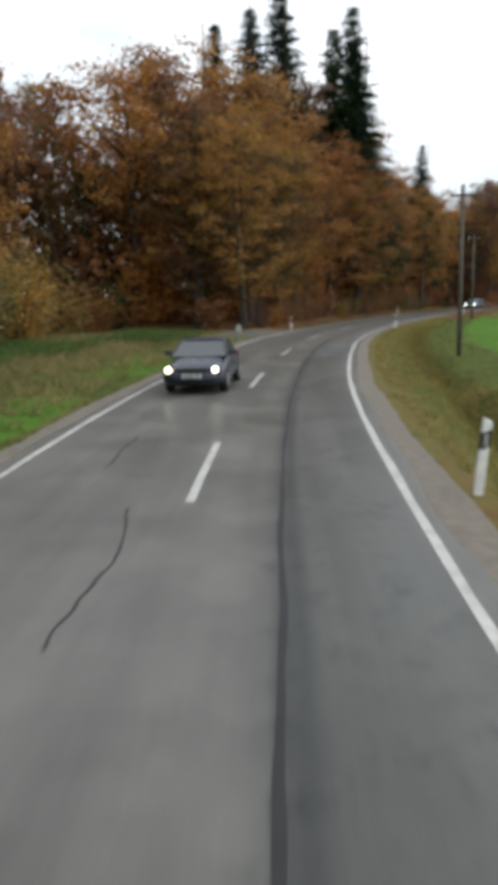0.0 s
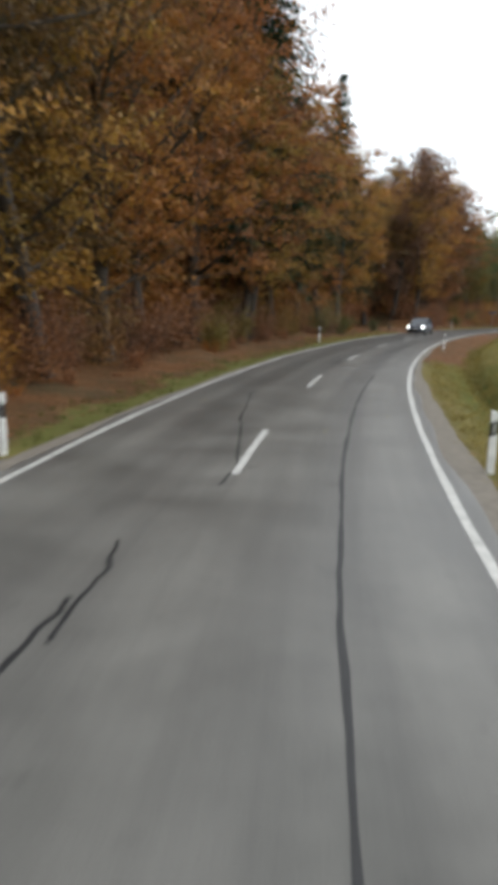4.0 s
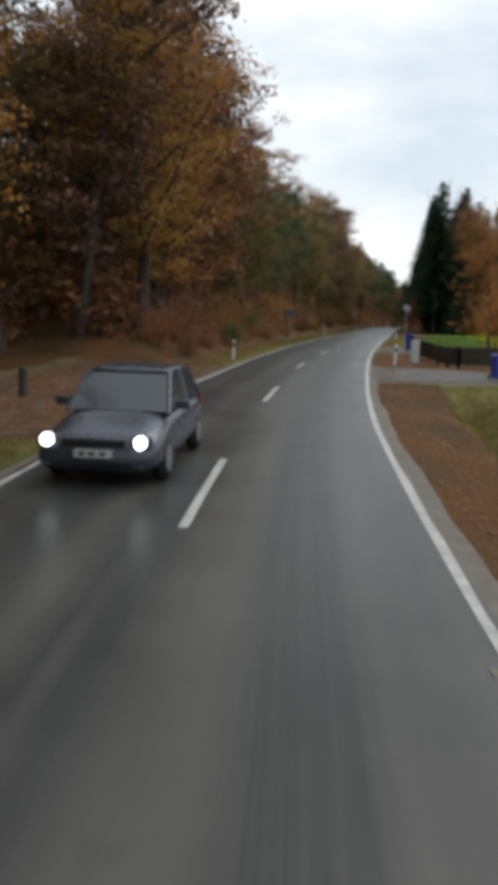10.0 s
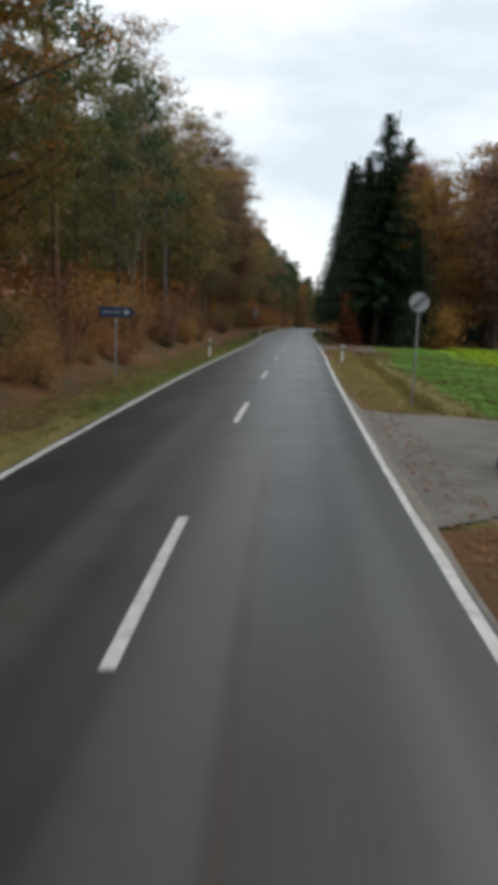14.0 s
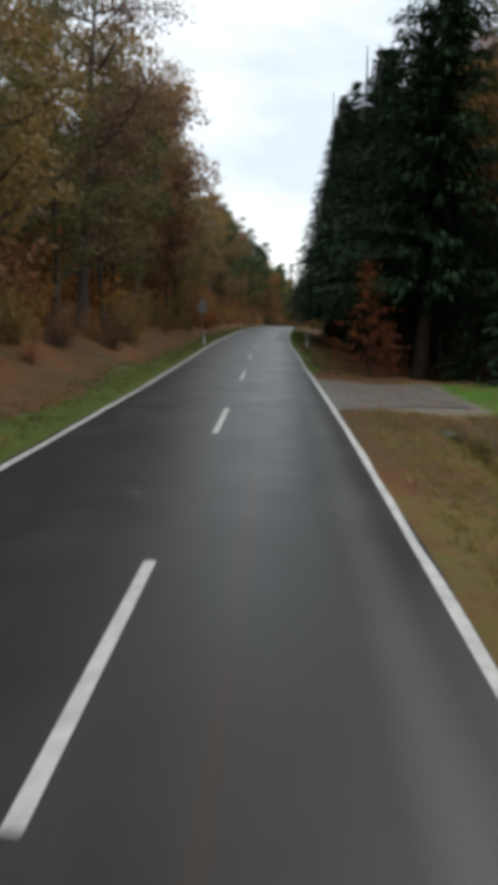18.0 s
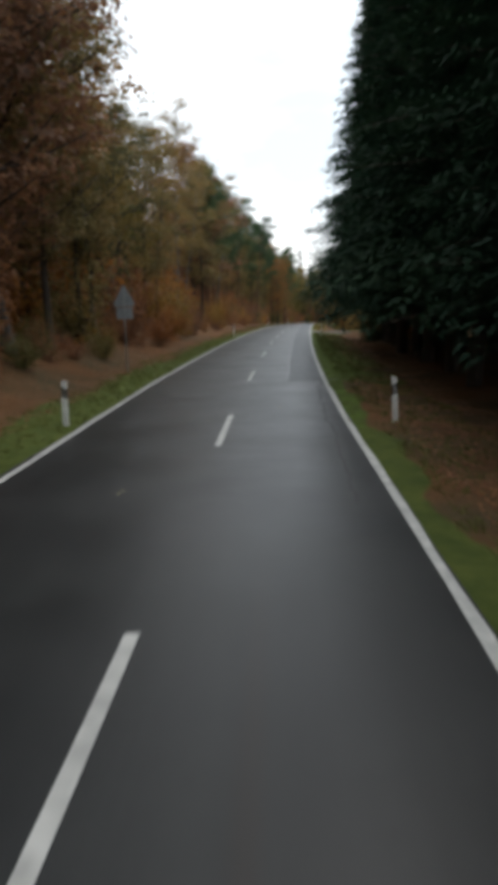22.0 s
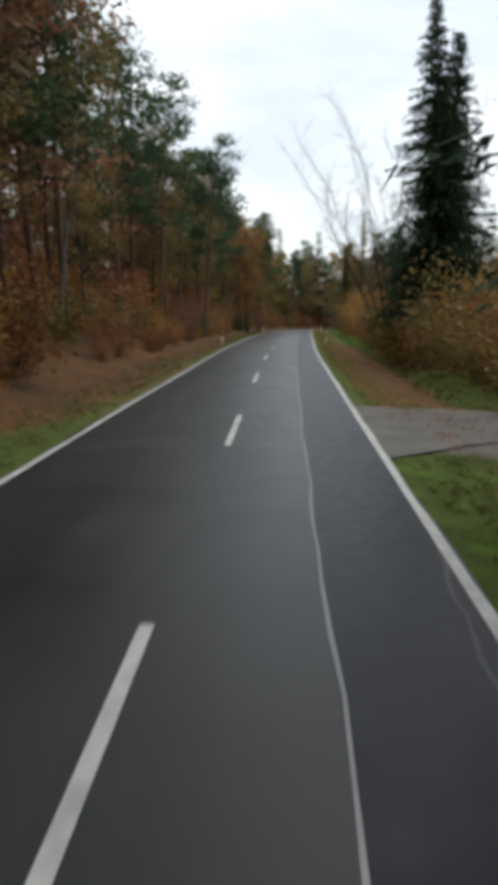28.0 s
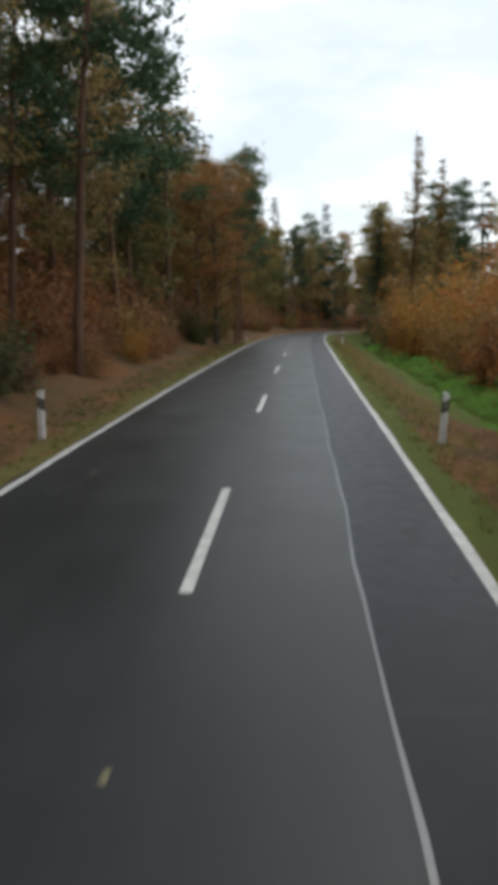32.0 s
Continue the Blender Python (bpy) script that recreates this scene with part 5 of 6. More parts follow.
def tube_bm(bm, p, q, r0, r1, sides=12, caps=True):
    p, q = Vector(p), Vector(q)
    m = Matrix.Translation((p + q) / 2) @ (q - p).to_track_quat("Z", "Y").to_matrix().to_4x4()
    bmesh.ops.create_cone(bm, cap_ends=caps, segments=sides, radius1=r0, radius2=r1, depth=(q - p).length, matrix=m)
    return bm


def place(root, s, lat, turn=0.0, lift=0.0, lean=(0, 0)):
    x, y = at(s, lat)
    root.matrix_basis = pose(float(x), float(y), float(height(s, lat)) + lift, lean[0], lean[1], heading(s) + turn)
    return root


# ---- delineator posts ----
def delineator(right):
    root = new("delineator_post")

    def ring(z):
        w, d = 0.06, 0.05
        return [(-w, -d, z), (w, -d, z), (w * 0.75, d, z), (-w * 0.75, d, z)]

    def prism(z0, z1, slant0=0.0, slant1=0.0, grow=0.0):
        bm = bmesh.new()
        rows = []
        for z, sl in ((z0, slant0), (z1, slant1)):
            rows.append([bm.verts.new((x * (1 + grow), y * (1 + grow), z + sl * (x / 0.06))) for x, y, _ in ring(z)])
        for i in range(4):
            j = (i + 1) % 4
            bm.faces.new((rows[0][i], rows[0][j], rows[1][j], rows[1][i]))
        bm.faces.new(rows[0][::-1])
        bm.faces.new(rows[1])
        bmesh.ops.bevel(bm, geom=list(bm.edges), offset=0.008, segments=1, affect="EDGES")
        return bm

    tilt = 0.03 if right else -0.03
    part("post_body", prism(-0.25, 0.98, 0, -tilt * 0.7), WHITE, root)
    band = part("black_band", prism(0.60, 0.84, tilt, tilt, 0.03), BLACK, root, "slanted black band")
    bm = bmesh.new()
    if right:
        box_bm(bm, -0.025, 0.025, -0.062, -0.050, 0.64, 0.80, bevel=0.004)
    else:
        for z in (0.68, 0.77):
            tube_bm(bm, (0, -0.062, z), (0, -0.05, z), 0.028, 0.028, 14)
    part("reflector", bm, REFLECT, band, "silver reflector")
    return tagged(root, "white plastic delineator post with a black band on the verge", "delineator post", "delineator posts")


post_r, post_l = delineator(True), delineator(False)
first_r, first_l = True, True
for right, spots in ((True, ((9.6, 2.53, 6), (58.4, 2.7, 0), (95.8, 2.65, 2), (146.6, 3.0, 3), (192.5, 2.6, 1), (240.0, 2.5, -2), (288.0, 2.6, 2), (341.2, 2.72, 3), (391.0, 3.2, 0))),
                     (False, ((57.6, -4.98, -1), (95.5, -5.2, 1), (145.6, -4.75, 1), (190.5, -4.8, 0), (240.2, -4.75, 1), (290.5, -4.9, -1), (341.4, -5.1, 2), (391.0, -4.8, 0)))):
    base = post_r if right else post_l
    for n, (s, lat, lean) in enumerate(spots):
        ob = base if n == 0 else copy_thing(base, Matrix())
        place(ob, s, lat, 4.0 * (1 if lat > 0 else -1), 0.0, (0, lean))

# ---- small things on the verges ----
stub = new("marker_post")
part("post_body", box_bm(bmesh.new(), -0.07, 0.07, -0.03, 0.03, -0.2, 0.78, bevel=0.012), BACKGREY, stub)
part("marker_plate", box_bm(bmesh.new(), -0.13, 0.13, -0.045, -0.028, 0.62, 0.98, bevel=0.006), CABINET, stub, "small blue-grey plate")
tagged(place(stub, 43.0, -5.0, -6), "short grey marker post with a pale blue plate", "marker post")

wood_post = new("wooden_stump")
part("stump", tube_bm(bmesh.new(), (0, 0, -0.2), (0.02, 0, 0.75), 0.13, 0.11, 10), BARK, wood_post)
part("cut_top", tube_bm(bmesh.new(), (0.02, 0, 0.745), (0.02, 0, 0.765), 0.1, 0.095, 10), POLEWOOD, wood_post, "pale sawn top")
tagged(place(wood_post, 128.5, -7.6), "dark wooden stump beside the leafy lay-by", "stump")


culvert = new("culvert_pipe")
ring_bm = bmesh.new()
for k in range(20):
    a, b = k / 20 * 6.2832, (k + 1) / 20 * 6.2832
    for (r0, y0), (r1, y1) in (((0.19, 2.0), (0.19, 0.0)), ((0.19, 0.0), (0.25, 0.0)), ((0.25, 0.0), (0.25, 2.0))):
        ring_bm.faces.new([ring_bm.verts.new((r * math.cos(w), y, 0.2 + r * math.sin(w))) for r, y, w in ((r0, y0, a), (r0, y0, b), (r1, y1, b), (r1, y1, a))])
part("pipe", ring_bm, plain("dark_concrete", (0.06, 0.058, 0.045), 0.9, vary=0.4), culvert)
# flat black disc closes the bore in place of its deep shade
part("pipe_end", tube_bm(bmesh.new(), (0, 1.96, 0.2), (0, 2.0, 0.2), 0.19, 0.19, 20), BLACK, culvert, "black disc standing in for the shaded inside")
place(culvert, 203.4, 4.27)
culvert.location.z = float(grade(203.4)) - 0.66
tagged(culvert, "concrete culvert pipe at the end of the roadside ditch", "culvert")


# ---- signs ----
def sign_pole(root, tall, y=0.0):
    part("pole", tube_bm(bmesh.new(), (0, y, -0.4), (0, y, tall), 0.03, 0.03, 12), GALV, root)
    part("pole_cap", tube_bm(bmesh.new(), (0, y, tall), (0, y, tall + 0.02), 0.033, 0.02, 12), BLACK, root)


def clamps(root, zs, y=0.0):
    for z in zs:
        part("clamp", box_bm(bmesh.new(), -0.045, 0.045, y - 0.05, y + 0.04, z - 0.02, z + 0.02, bevel=0.005), GALV, root)


end_sign = new("end_of_restriction_sign")
sign_pole(end_sign, 3.25)
disc = part("sign_disc", tube_bm(bmesh.new(), (0, -0.052, 2.98), (0, -0.045, 2.98), 0.3, 0.3, 40), SIGNWHITE, end_sign, "round white sign face")
rim_bm = bmesh.new()
for k in range(40):
    a, b = k / 40 * 6.2832, (k + 1) / 40 * 6.2832
    ri, ro = 0.278, 0.297
    q = [rim_bm.verts.new((r * math.cos(t), -0.0535, 2.98 + r * math.sin(t))) for r, t in ((ri, a), (ro, a), (ro, b), (ri, b))]
    rim_bm.faces.new(q)
part("rim", rim_bm, SIGNGREY, disc, "thin grey rim")
for k in range(5):
    off = (k - 2) * 0.03
    bar = bmesh.new()
    ln = math.sqrt(0.272 ** 2 - off ** 2)
    d, n = Vector((0.7071, 0, 0.7071)), Vector((-0.7071, 0, 0.7071))
    c = Vector((0, -0.0535, 2.98)) + n * off
    bar.faces.new([bar.verts.new(c + d * u + n * w) for u, w in ((-ln, -0.011), (ln, -0.011), (ln, 0.011), (-ln, 0.011))])
    part("diagonal_bar", bar, SIGNGREY, disc, "dark diagonal bar")
clamps(end_sign, (2.82, 3.14))
tagged(place(end_sign, 171.3, 3.7, 0, 0.15), "round white sign with dark diagonal stripes on a steel pole", "traffic sign")

way_sign = new("direction_sign")
sign_pole(way_sign, 2.55, 0.0)
panel = bmesh.new()
pts = [(-0.55, 2.12), (0.5, 2.12), (0.66, 2.3), (0.5, 2.48), (-0.55, 2.48)]
fr = [panel.verts.new((x, -0.05, z)) for x, z in pts]
bk = [panel.verts.new((x, -0.038, z)) for x, z in pts]
panel.faces.new(fr)
panel.faces.new(bk[::-1])
for i in range(5):
    j = (i + 1) % 5
    panel.faces.new((fr[j], fr[i], bk[i], bk[j]))
face = part("sign_panel", panel, SIGNBLUE, way_sign, "dark blue arrow-shaped panel")
part("symbol", box_bm(bmesh.new(), 0.28, 0.44, -0.054, -0.051, 2.22, 2.38), SIGNWHITE, face, "small white field")
for k, (x0, x1) in enumerate(((-0.46, -0.12), (-0.05, 0.18))):
    part("text_bar", box_bm(bmesh.new(), x0, x1, -0.054, -0.051, 2.27, 2.33), BACKGREY, face)
clamps(way_sign, (2.2, 2.4))
tagged(place(way_sign, 174.0, -6.0, 12, 0.0), "dark blue direction sign on a steel pole at the forest edge", "traffic sign")

back_sign = new("warning_sign")
sign_pole(back_sign, 3.1)
tri = bmesh.new()
ring = []
for y in (0.04, 0.052):
    row_v = []
    for k in range(3):
        a = math.pi / 2 + k * 2.0944
        for da in (-0.12, 0.12):
            row_v.append(tri.verts.new((0.46 * math.cos(a + da), y, 2.72 + 0.5 * math.sin(a + da))))
    ring.append(row_v)
tri.faces.new(ring[0][::-1])
tri.faces.new(ring[1])
for i in range(6):
    j = (i + 1) % 6
    tri.faces.new((ring[0][i], ring[0][j], ring[1][j], ring[1][i]))
part("triangle_plate", tri, BACKGREY, back_sign, "bare grey back of a triangular plate")
part("lower_plate", box_bm(bmesh.new(), -0.33, 0.33, 0.04, 0.052, 1.92, 2.38, bevel=0.004), BACKGREY, back_sign, "bare grey back of a rectangular plate")
clamps(back_sign, (2.02, 2.28, 2.55, 2.85), 0.02)
tagged(place(back_sign, 254.5, -6.3, 0, 0.16), "triangular warning sign and lower plate seen from behind", "traffic sign")


# ---- bins, cabinet, fence, pole ----
def wheelie_bin():
    root = new("wheelie_bin")
    part("tub", box_bm(bmesh.new(), -0.24, 0.24, -0.26, 0.26, 0.06, 0.90, taper=0.2, bevel=0.025), BLUEPLASTIC, root)
    part("rim", box_bm(bmesh.new(), -0.265, 0.265, -0.285, 0.285, 0.86, 0.905, bevel=0.012), BLUEPLASTIC, root)
    lid = box_bm(bmesh.new(), -0.27, 0.27, -0.29, 0.31, 0.907, 0.965, bevel=0.02)
    lid = part("lid", lid, BLUEPLASTIC, root, "slightly domed blue lid")
    part("lid_grip", box_bm(bmesh.new(), -0.18, 0.18, -0.33, -0.285, 0.915, 0.945, bevel=0.008), BLUEPLASTIC, lid)
    part("axle", tube_bm(bmesh.new(), (-0.27, 0.2, 0.1), (0.27, 0.2, 0.1), 0.012, 0.012, 8), BLACK, root)
    for x in (-0.255, 0.255):
        w = part("wheel", tube_bm(bmesh.new(), (x - 0.025, 0.22, 0.1), (x + 0.025, 0.22, 0.1), 0.1, 0.1, 20), BLACK, root, "black rubber wheel")
        part("hub", tube_bm(bmesh.new(), (x - 0.028, 0.22, 0.1), (x + 0.028, 0.22, 0.1), 0.04, 0.04, 12), BLUEPLASTIC, w)
    part("handle", tube_bm(bmesh.new(), (-0.2, 0.33, 0.9), (0.2, 0.33, 0.9), 0.014, 0.014, 10), BLUEPLASTIC, root)
    return tagged(root, "blue plastic wheelie bin standing at the driveway", "bin", "bins")


bin_a = wheelie_bin()
place(bin_a, 161.4, 4.05, 172, 0.015)
bin_a.scale = (1.12, 1.12, 1.14)
bin_b = copy_thing(bin_a, Matrix())
tagged(place(bin_b, 139.6, 6.75, 10, 0.015), "blue plastic wheelie bin by the dark fence")

cab = new("utility_cabinet")
part("plinth", box_bm(bmesh.new(), -0.21, 0.21, -0.15, 0.15, -0.2, 0.12, bevel=0.01), BACKGREY, cab, "grey concrete plinth")
part("housing", box_bm(bmesh.new(), -0.2, 0.2, -0.14, 0.14, 0.12, 1.12, bevel=0.012), CABINET, cab)
part("roof", box_bm(bmesh.new(), -0.225, 0.225, -0.165, 0.165, 1.12, 1.18, bevel=0.012), CABINET, cab)
cd = part("door", box_bm(bmesh.new(), -0.18, 0.18, -0.152, -0.14, 0.17, 1.08, bevel=0.005), CABINET, cab)
part("lock", tube_bm(bmesh.new(), (0.13, -0.165, 0.62), (0.13, -0.15, 0.62), 0.018, 0.018, 10), BLACK, cd)
tagged(place(cab, 148.2, 4.0, 8), "pale grey utility cabinet in front of a wooden fence", "cabinet")


def fence(points, high):
    root = new("wooden_fence")
    x0, y0 = at(*points[0])
    root.matrix_basis = pose(float(x0), float(y0), 0)
    r = random.Random(9)
    w = [Vector((float(at(s, l)[0] - x0), float(at(s, l)[1] - y0), float(height(s, l)))) for s, l in points]
    for p in w:
        part("fence_post", box_bm(bmesh.new(), p.x - 0.06, p.x + 0.06, p.y - 0.06, p.y + 0.06, p.z - 0.3, p.z + high + 0.06, bevel=0.01), FENCEWOOD, root)
    for p, q in zip(w, w[1:]):
        d = (q - p).normalized()
        n = Vector((-d.y, d.x, 0)) * 0.075
        for k in range(4):
            z = 0.16 + k * (high - 0.12) / 4
            hh, th = (high - 0.12) / 4 * 0.93, n.normalized() * 0.025
            bm = bmesh.new()
            vs = []
            for base in (p + n, q + n):
                for side in (-1, 1):
                    for up in (0, hh):
                        vs.append(bm.verts.new(base + th * side + Vector((0, 0, z + up + r.uniform(-0.012, 0.012)))))
            for f in ((0, 1, 3, 2), (4, 6, 7, 5), (0, 4, 5, 1), (2, 3, 7, 6), (1, 5, 7, 3), (0, 2, 6, 4)):
                bm.faces.new([vs[i] for i in f])
            part("board", bm, FENCEWOOD, root)
    return tagged(root, "low dark-stained board fence along the garden", "fence")


fence([(145.5, 5.9), (147.7, 5.6), (149.9, 5.3), (152.0, 4.95), (154.1, 4.6), (156.2, 4.25)], 0.95)
fence([(145.5, 5.9), (146.0, 8.4), (146.6, 10.9), (147.2, 13.4)], 0.95)

for s, lat, tall in ((31.9, 6.1, 6.6), (72.5, 7.2, 7.2)):
    pole = new("utility_pole")
    part("shaft", tube_bm(bmesh.new(), (0, 0, -0.5), (0, 0, tall), 0.1, 0.07, 12), POLEWOOD, pole, smooth=True)
    arm = part("crossarm", box_bm(bmesh.new(), -0.5, 0.5, -0.05, 0.05, tall - 0.45, tall - 0.35, bevel=0.008), POLEWOOD, pole)
    for x in (-0.42, 0.42):
        part("insulator", tube_bm(bmesh.new(), (x, 0, tall - 0.35), (x, 0, tall - 0.2), 0.04, 0.025, 10), WHITE, arm, "white insulator")
    tagged(place(pole, s, lat), "weathered wooden utility pole in the meadow", "utility pole", "utility poles")

# ---- cars ----
CARPAINT_A = plain("dark_blue_grey_car_paint", (0.03, 0.037, 0.055), 0.25, 0.4, 0.6, 0.1, 2.0)
CARPAINT_B = plain("slate_grey_car_paint", (0.075, 0.085, 0.11), 0.25, 0.5, 0.6, 0.1, 2.0)
CARGLASS = plain("tinted_car_glass", (0.055, 0.062, 0.07), 0.06, 0.0, 0.8, 0.05, 1.0)
TYRE = plain("tyre_rubber", (0.018, 0.018, 0.018), 0.85)
RIM = plain("alloy_rim", (0.35, 0.36, 0.37), 0.35, 0.8)
PLATE = plain("number_plate_white", (0.6, 0.6, 0.58), 0.5)


def lamp_mat(name, colour, power):
    m, nt, b = make_mat(name, 0.1)
    b.inputs["Base Color"].default_value = (0.8, 0.8, 0.8, 1)
    b.inputs["Emission Color"].default_value = (*colour, 1)
    b.inputs["Emission Strength"].default_value = power
    return m


BEAM_W = lamp_mat("warm_headlight", (1.0, 0.85, 0.6), 4.0)
BEAM_C = lamp_mat("white_headlight", (0.93, 1.0, 0.97), 6.0)


def loft(stations, sides=20, power=3.2):
    """Stations of (y, low z, high z, half width, shift) joined by rounded sections."""
    bm = bmesh.new()
    rows = []
    for y, lo, hi, hw, tuck in stations:
        cz, hz, ring = (lo + hi) / 2, (hi - lo) / 2, []
        for k in range(sides):
            a = 2 * math.pi * (k + 0.5) / sides
            c, s = math.cos(a), math.sin(a)
            x = hw * math.copysign(abs(c) ** (2 / power), c)
            z = cz + hz * math.copysign(abs(s) ** (2 / power), s)
            x *= 1 - tuck * max(0.0, (z - cz) / hz)
            ring.append(bm.verts.new((x, y, z)))
        rows.append(ring)
    for a, b in zip(rows, rows[1:]):
        for k in range(sides):
            j = (k + 1) % sides
            bm.faces.new((a[k], a[j], b[j], b[k]))
    bm.faces.new(rows[0])
    bm.faces.new(rows[-1][::-1])
    bmesh.ops.recalc_face_normals(bm, faces=bm.faces)
    return bm


def panel_bm(corners, thick=0.006):
    """A slightly thick four-cornered panel."""
    bm = bmesh.new()
    c = [Vector(p) for p in corners]
    n = (c[1] - c[0]).cross(c[3] - c[0]).normalized() * thick
    f = [bm.verts.new(p + n) for p in c]
    g = [bm.verts.new(p - n) for p in c]
    bm.faces.new(f)
    bm.faces.new(g[::-1])
    for i in range(4):
        j = (i + 1) % 4
        bm.faces.new((f[j], f[i], g[i], g[j]))
    return bm


def car(paint, beam, sedan, wide, length, high, label):
    """A car whose nose looks along -y; the front bumper is at y = 0."""
    root = new("car")
    hw, ln = wide / 2, length
    body = [(0.0, 0.30, 0.58, hw * 0.80, 0.05), (0.10, 0.22, 0.68, hw * 0.93, 0.05), (0.45, 0.20, 0.78, hw * 0.99, 0.06), (0.95, 0.19, 0.88, hw, 0.07),
            (1.35, 0.18, 0.95, hw, 0.08), (2.2, 0.17, 0.96, hw, 0.08), (3.2, 0.18, 0.98, hw, 0.08), (ln - 0.5, 0.22, 0.97 if sedan else 1.0, hw * 0.98, 0.08),
            (ln - 0.12, 0.27, 0.92, hw * 0.92, 0.07), (ln, 0.34, 0.82, hw * 0.8, 0.05)]
    shell = part("body", loft(body, 24, 4.0), paint, root, smooth=True)
    back_y = ln - (0.95 if sedan else 0.25)
    tw = hw * 0.76
    roof_f, roof_b = 1.95, back_y - (0.75 if sedan else 0.55)
    part("roof", loft([(roof_f - 0.05, high - 0.07, high - 0.02, tw * 0.93, 0.2), (roof_f + 0.25, high - 0.08, high, tw, 0.25), (roof_b - 0.2, high - 0.08, high, tw, 0.25), (roof_b, high - 0.1, high - 0.03, tw * 0.94, 0.2)], 16, 3.0), paint, root, smooth=True)
    zb = 0.92
    a0, a1 = 1.18, roof_f
    part("windscreen", panel_bm([(-hw * 0.86, a0, zb), (hw * 0.86, a0, zb), (tw * 0.9, a1, high - 0.05), (-tw * 0.9, a1, high - 0.05)]), CARGLASS, root, "dark windscreen")
    part("rear_window", panel_bm([(hw * 0.84, back_y, zb), (-hw * 0.84, back_y, zb), (-tw * 0.88, roof_b, high - 0.06), (tw * 0.88, roof_b, high - 0.06)]), CARGLASS, root)
    for sx in (-1, 1):
        mid = (a1 + roof_b) / 2
        for y0, y1, t0, t1 in ((a0 + 0.1, mid - 0.03, a1 + 0.02, mid - 0.03), (mid + 0.03, back_y - 0.1, mid + 0.03, roof_b - 0.02)):
            part("side_window", panel_bm([(sx * hw * 0.9, y0, zb), (sx * hw * 0.9, y1, zb), (sx * tw * 0.97, t1, high - 0.06), (sx * tw * 0.97, t0, high - 0.06)]), CARGLASS, root)
        for y0, t0 in ((a0 + 0.02, a1 - 0.03), (mid, mid), (back_y - 0.05, roof_b)):
            part("pillar", tube_bm(bmesh.new(), (sx * hw * 0.895, y0, zb - 0.03), (sx * tw * 0.96, t0, high - 0.05), 0.035, 0.03, 8), paint, root)
        part("mirror", box_bm(bmesh.new(), min(sx * hw * 0.95, sx * (hw + 0.17)), max(sx * hw * 0.95, sx * (hw + 0.17)), 1.42, 1.55, 0.94, 1.08, bevel=0.03), paint, root)
        lx = sx * hw * 0.74
        lamp = part("headlight", box_bm(bmesh.new(), lx - 0.15, lx + 0.15, 0.02, 0.16, 0.585, 0.735, bevel=0.035), CARGLASS, root, "glass headlight housing")
        part("lit_lamp", tube_bm(bmesh.new(), (lx, -0.005, 0.66), (lx, 0.05, 0.66), 0.085, 0.085, 20), beam, lamp, "lit headlamp")
        part("fog_light", tube_bm(bmesh.new(), (lx, 0.015, 0.36), (lx, 0.06, 0.36), 0.045, 0.045, 14), REFLECT, root)
        part("tail_light", box_bm(bmesh.new(), sx * hw * 0.8 - 0.09, sx * hw * 0.8 + 0.09, ln - 0.1, ln + 0.005, 0.66, 0.86, bevel=0.02), TAILRED, root, "red tail light")
        for wy in (0.82, ln - 0.8):
            wx = sx * (hw - 0.1)
            wheel = part("wheel", tube_bm(bmesh.new(), (wx - 0.03, wy, 0.31), (wx + 0.03, wy, 0.31), 0.22, 0.22, 20), BLACK, root)
            tb = bmesh.new()
            tube_bm(tb, (wx - 0.1, wy, 0.31), (wx + 0.1, wy, 0.31), 0.31, 0.31, 28)
            bmesh.ops.bevel(tb, geom=[e for e in tb.edges if len(e.link_faces) == 2 and any(len(f.verts) > 8 for f in e.link_faces)], offset=0.035, segments=2, affect="EDGES")
            part("tyre", tb, TYRE, wheel, "black tyre", True)
            rb = bmesh.new()
            tube_bm(rb, (wx + sx * 0.085, wy, 0.31), (wx + sx * 0.104, wy, 0.31), 0.2, 0.19, 20)
            part("rim", rb, RIM, wheel, "grey alloy rim")
    part("grille", box_bm(bmesh.new(), -hw * 0.5, hw * 0.5, -0.012, 0.08, 0.60, 0.69, bevel=0.015), BLACK, root, "black grille")
    part("lower_intake", box_bm(bmesh.new(), -hw * 0.62, hw * 0.62, 0.0, 0.1, 0.28, 0.40, bevel=0.02), BLACK, root)
    plate = part("number_plate", box_bm(bmesh.new(), -0.26, 0.26, -0.03, -0.005, 0.44, 0.55, bevel=0.004), PLATE, root)
    for x in (-0.16, -0.02, 0.13):
        part("plate_bar", box_bm(bmesh.new(), x - 0.045, x + 0.05, -0.033, -0.0305, 0.47, 0.52), BLACK, plate)
    return tagged(root, label, "car")


TAILRED = plain("red_lens", (0.25, 0.012, 0.01), 0.2)
car_a = car(CARPAINT_A, BEAM_W, True, 1.68, 4.3, 1.38, "dark blue older car with warm headlights in the oncoming lane")
x, y = at(19.7, -2.52)
car_a.matrix_basis = pose(float(x), float(y), 0.004 + float(grade(20)), 0, 0, heading(20) - 1.0)
car_b = car(CARPAINT_B, BEAM_C, False, 1.74, 4.1, 1.5, "slate-grey hatchback with bright white headlights in the oncoming lane")
x, y = at(118.7, -2.6)
car_b.matrix_basis = pose(float(x), float(y), 0.004 + float(grade(121)), 0, 0, heading(121) - 1.0)


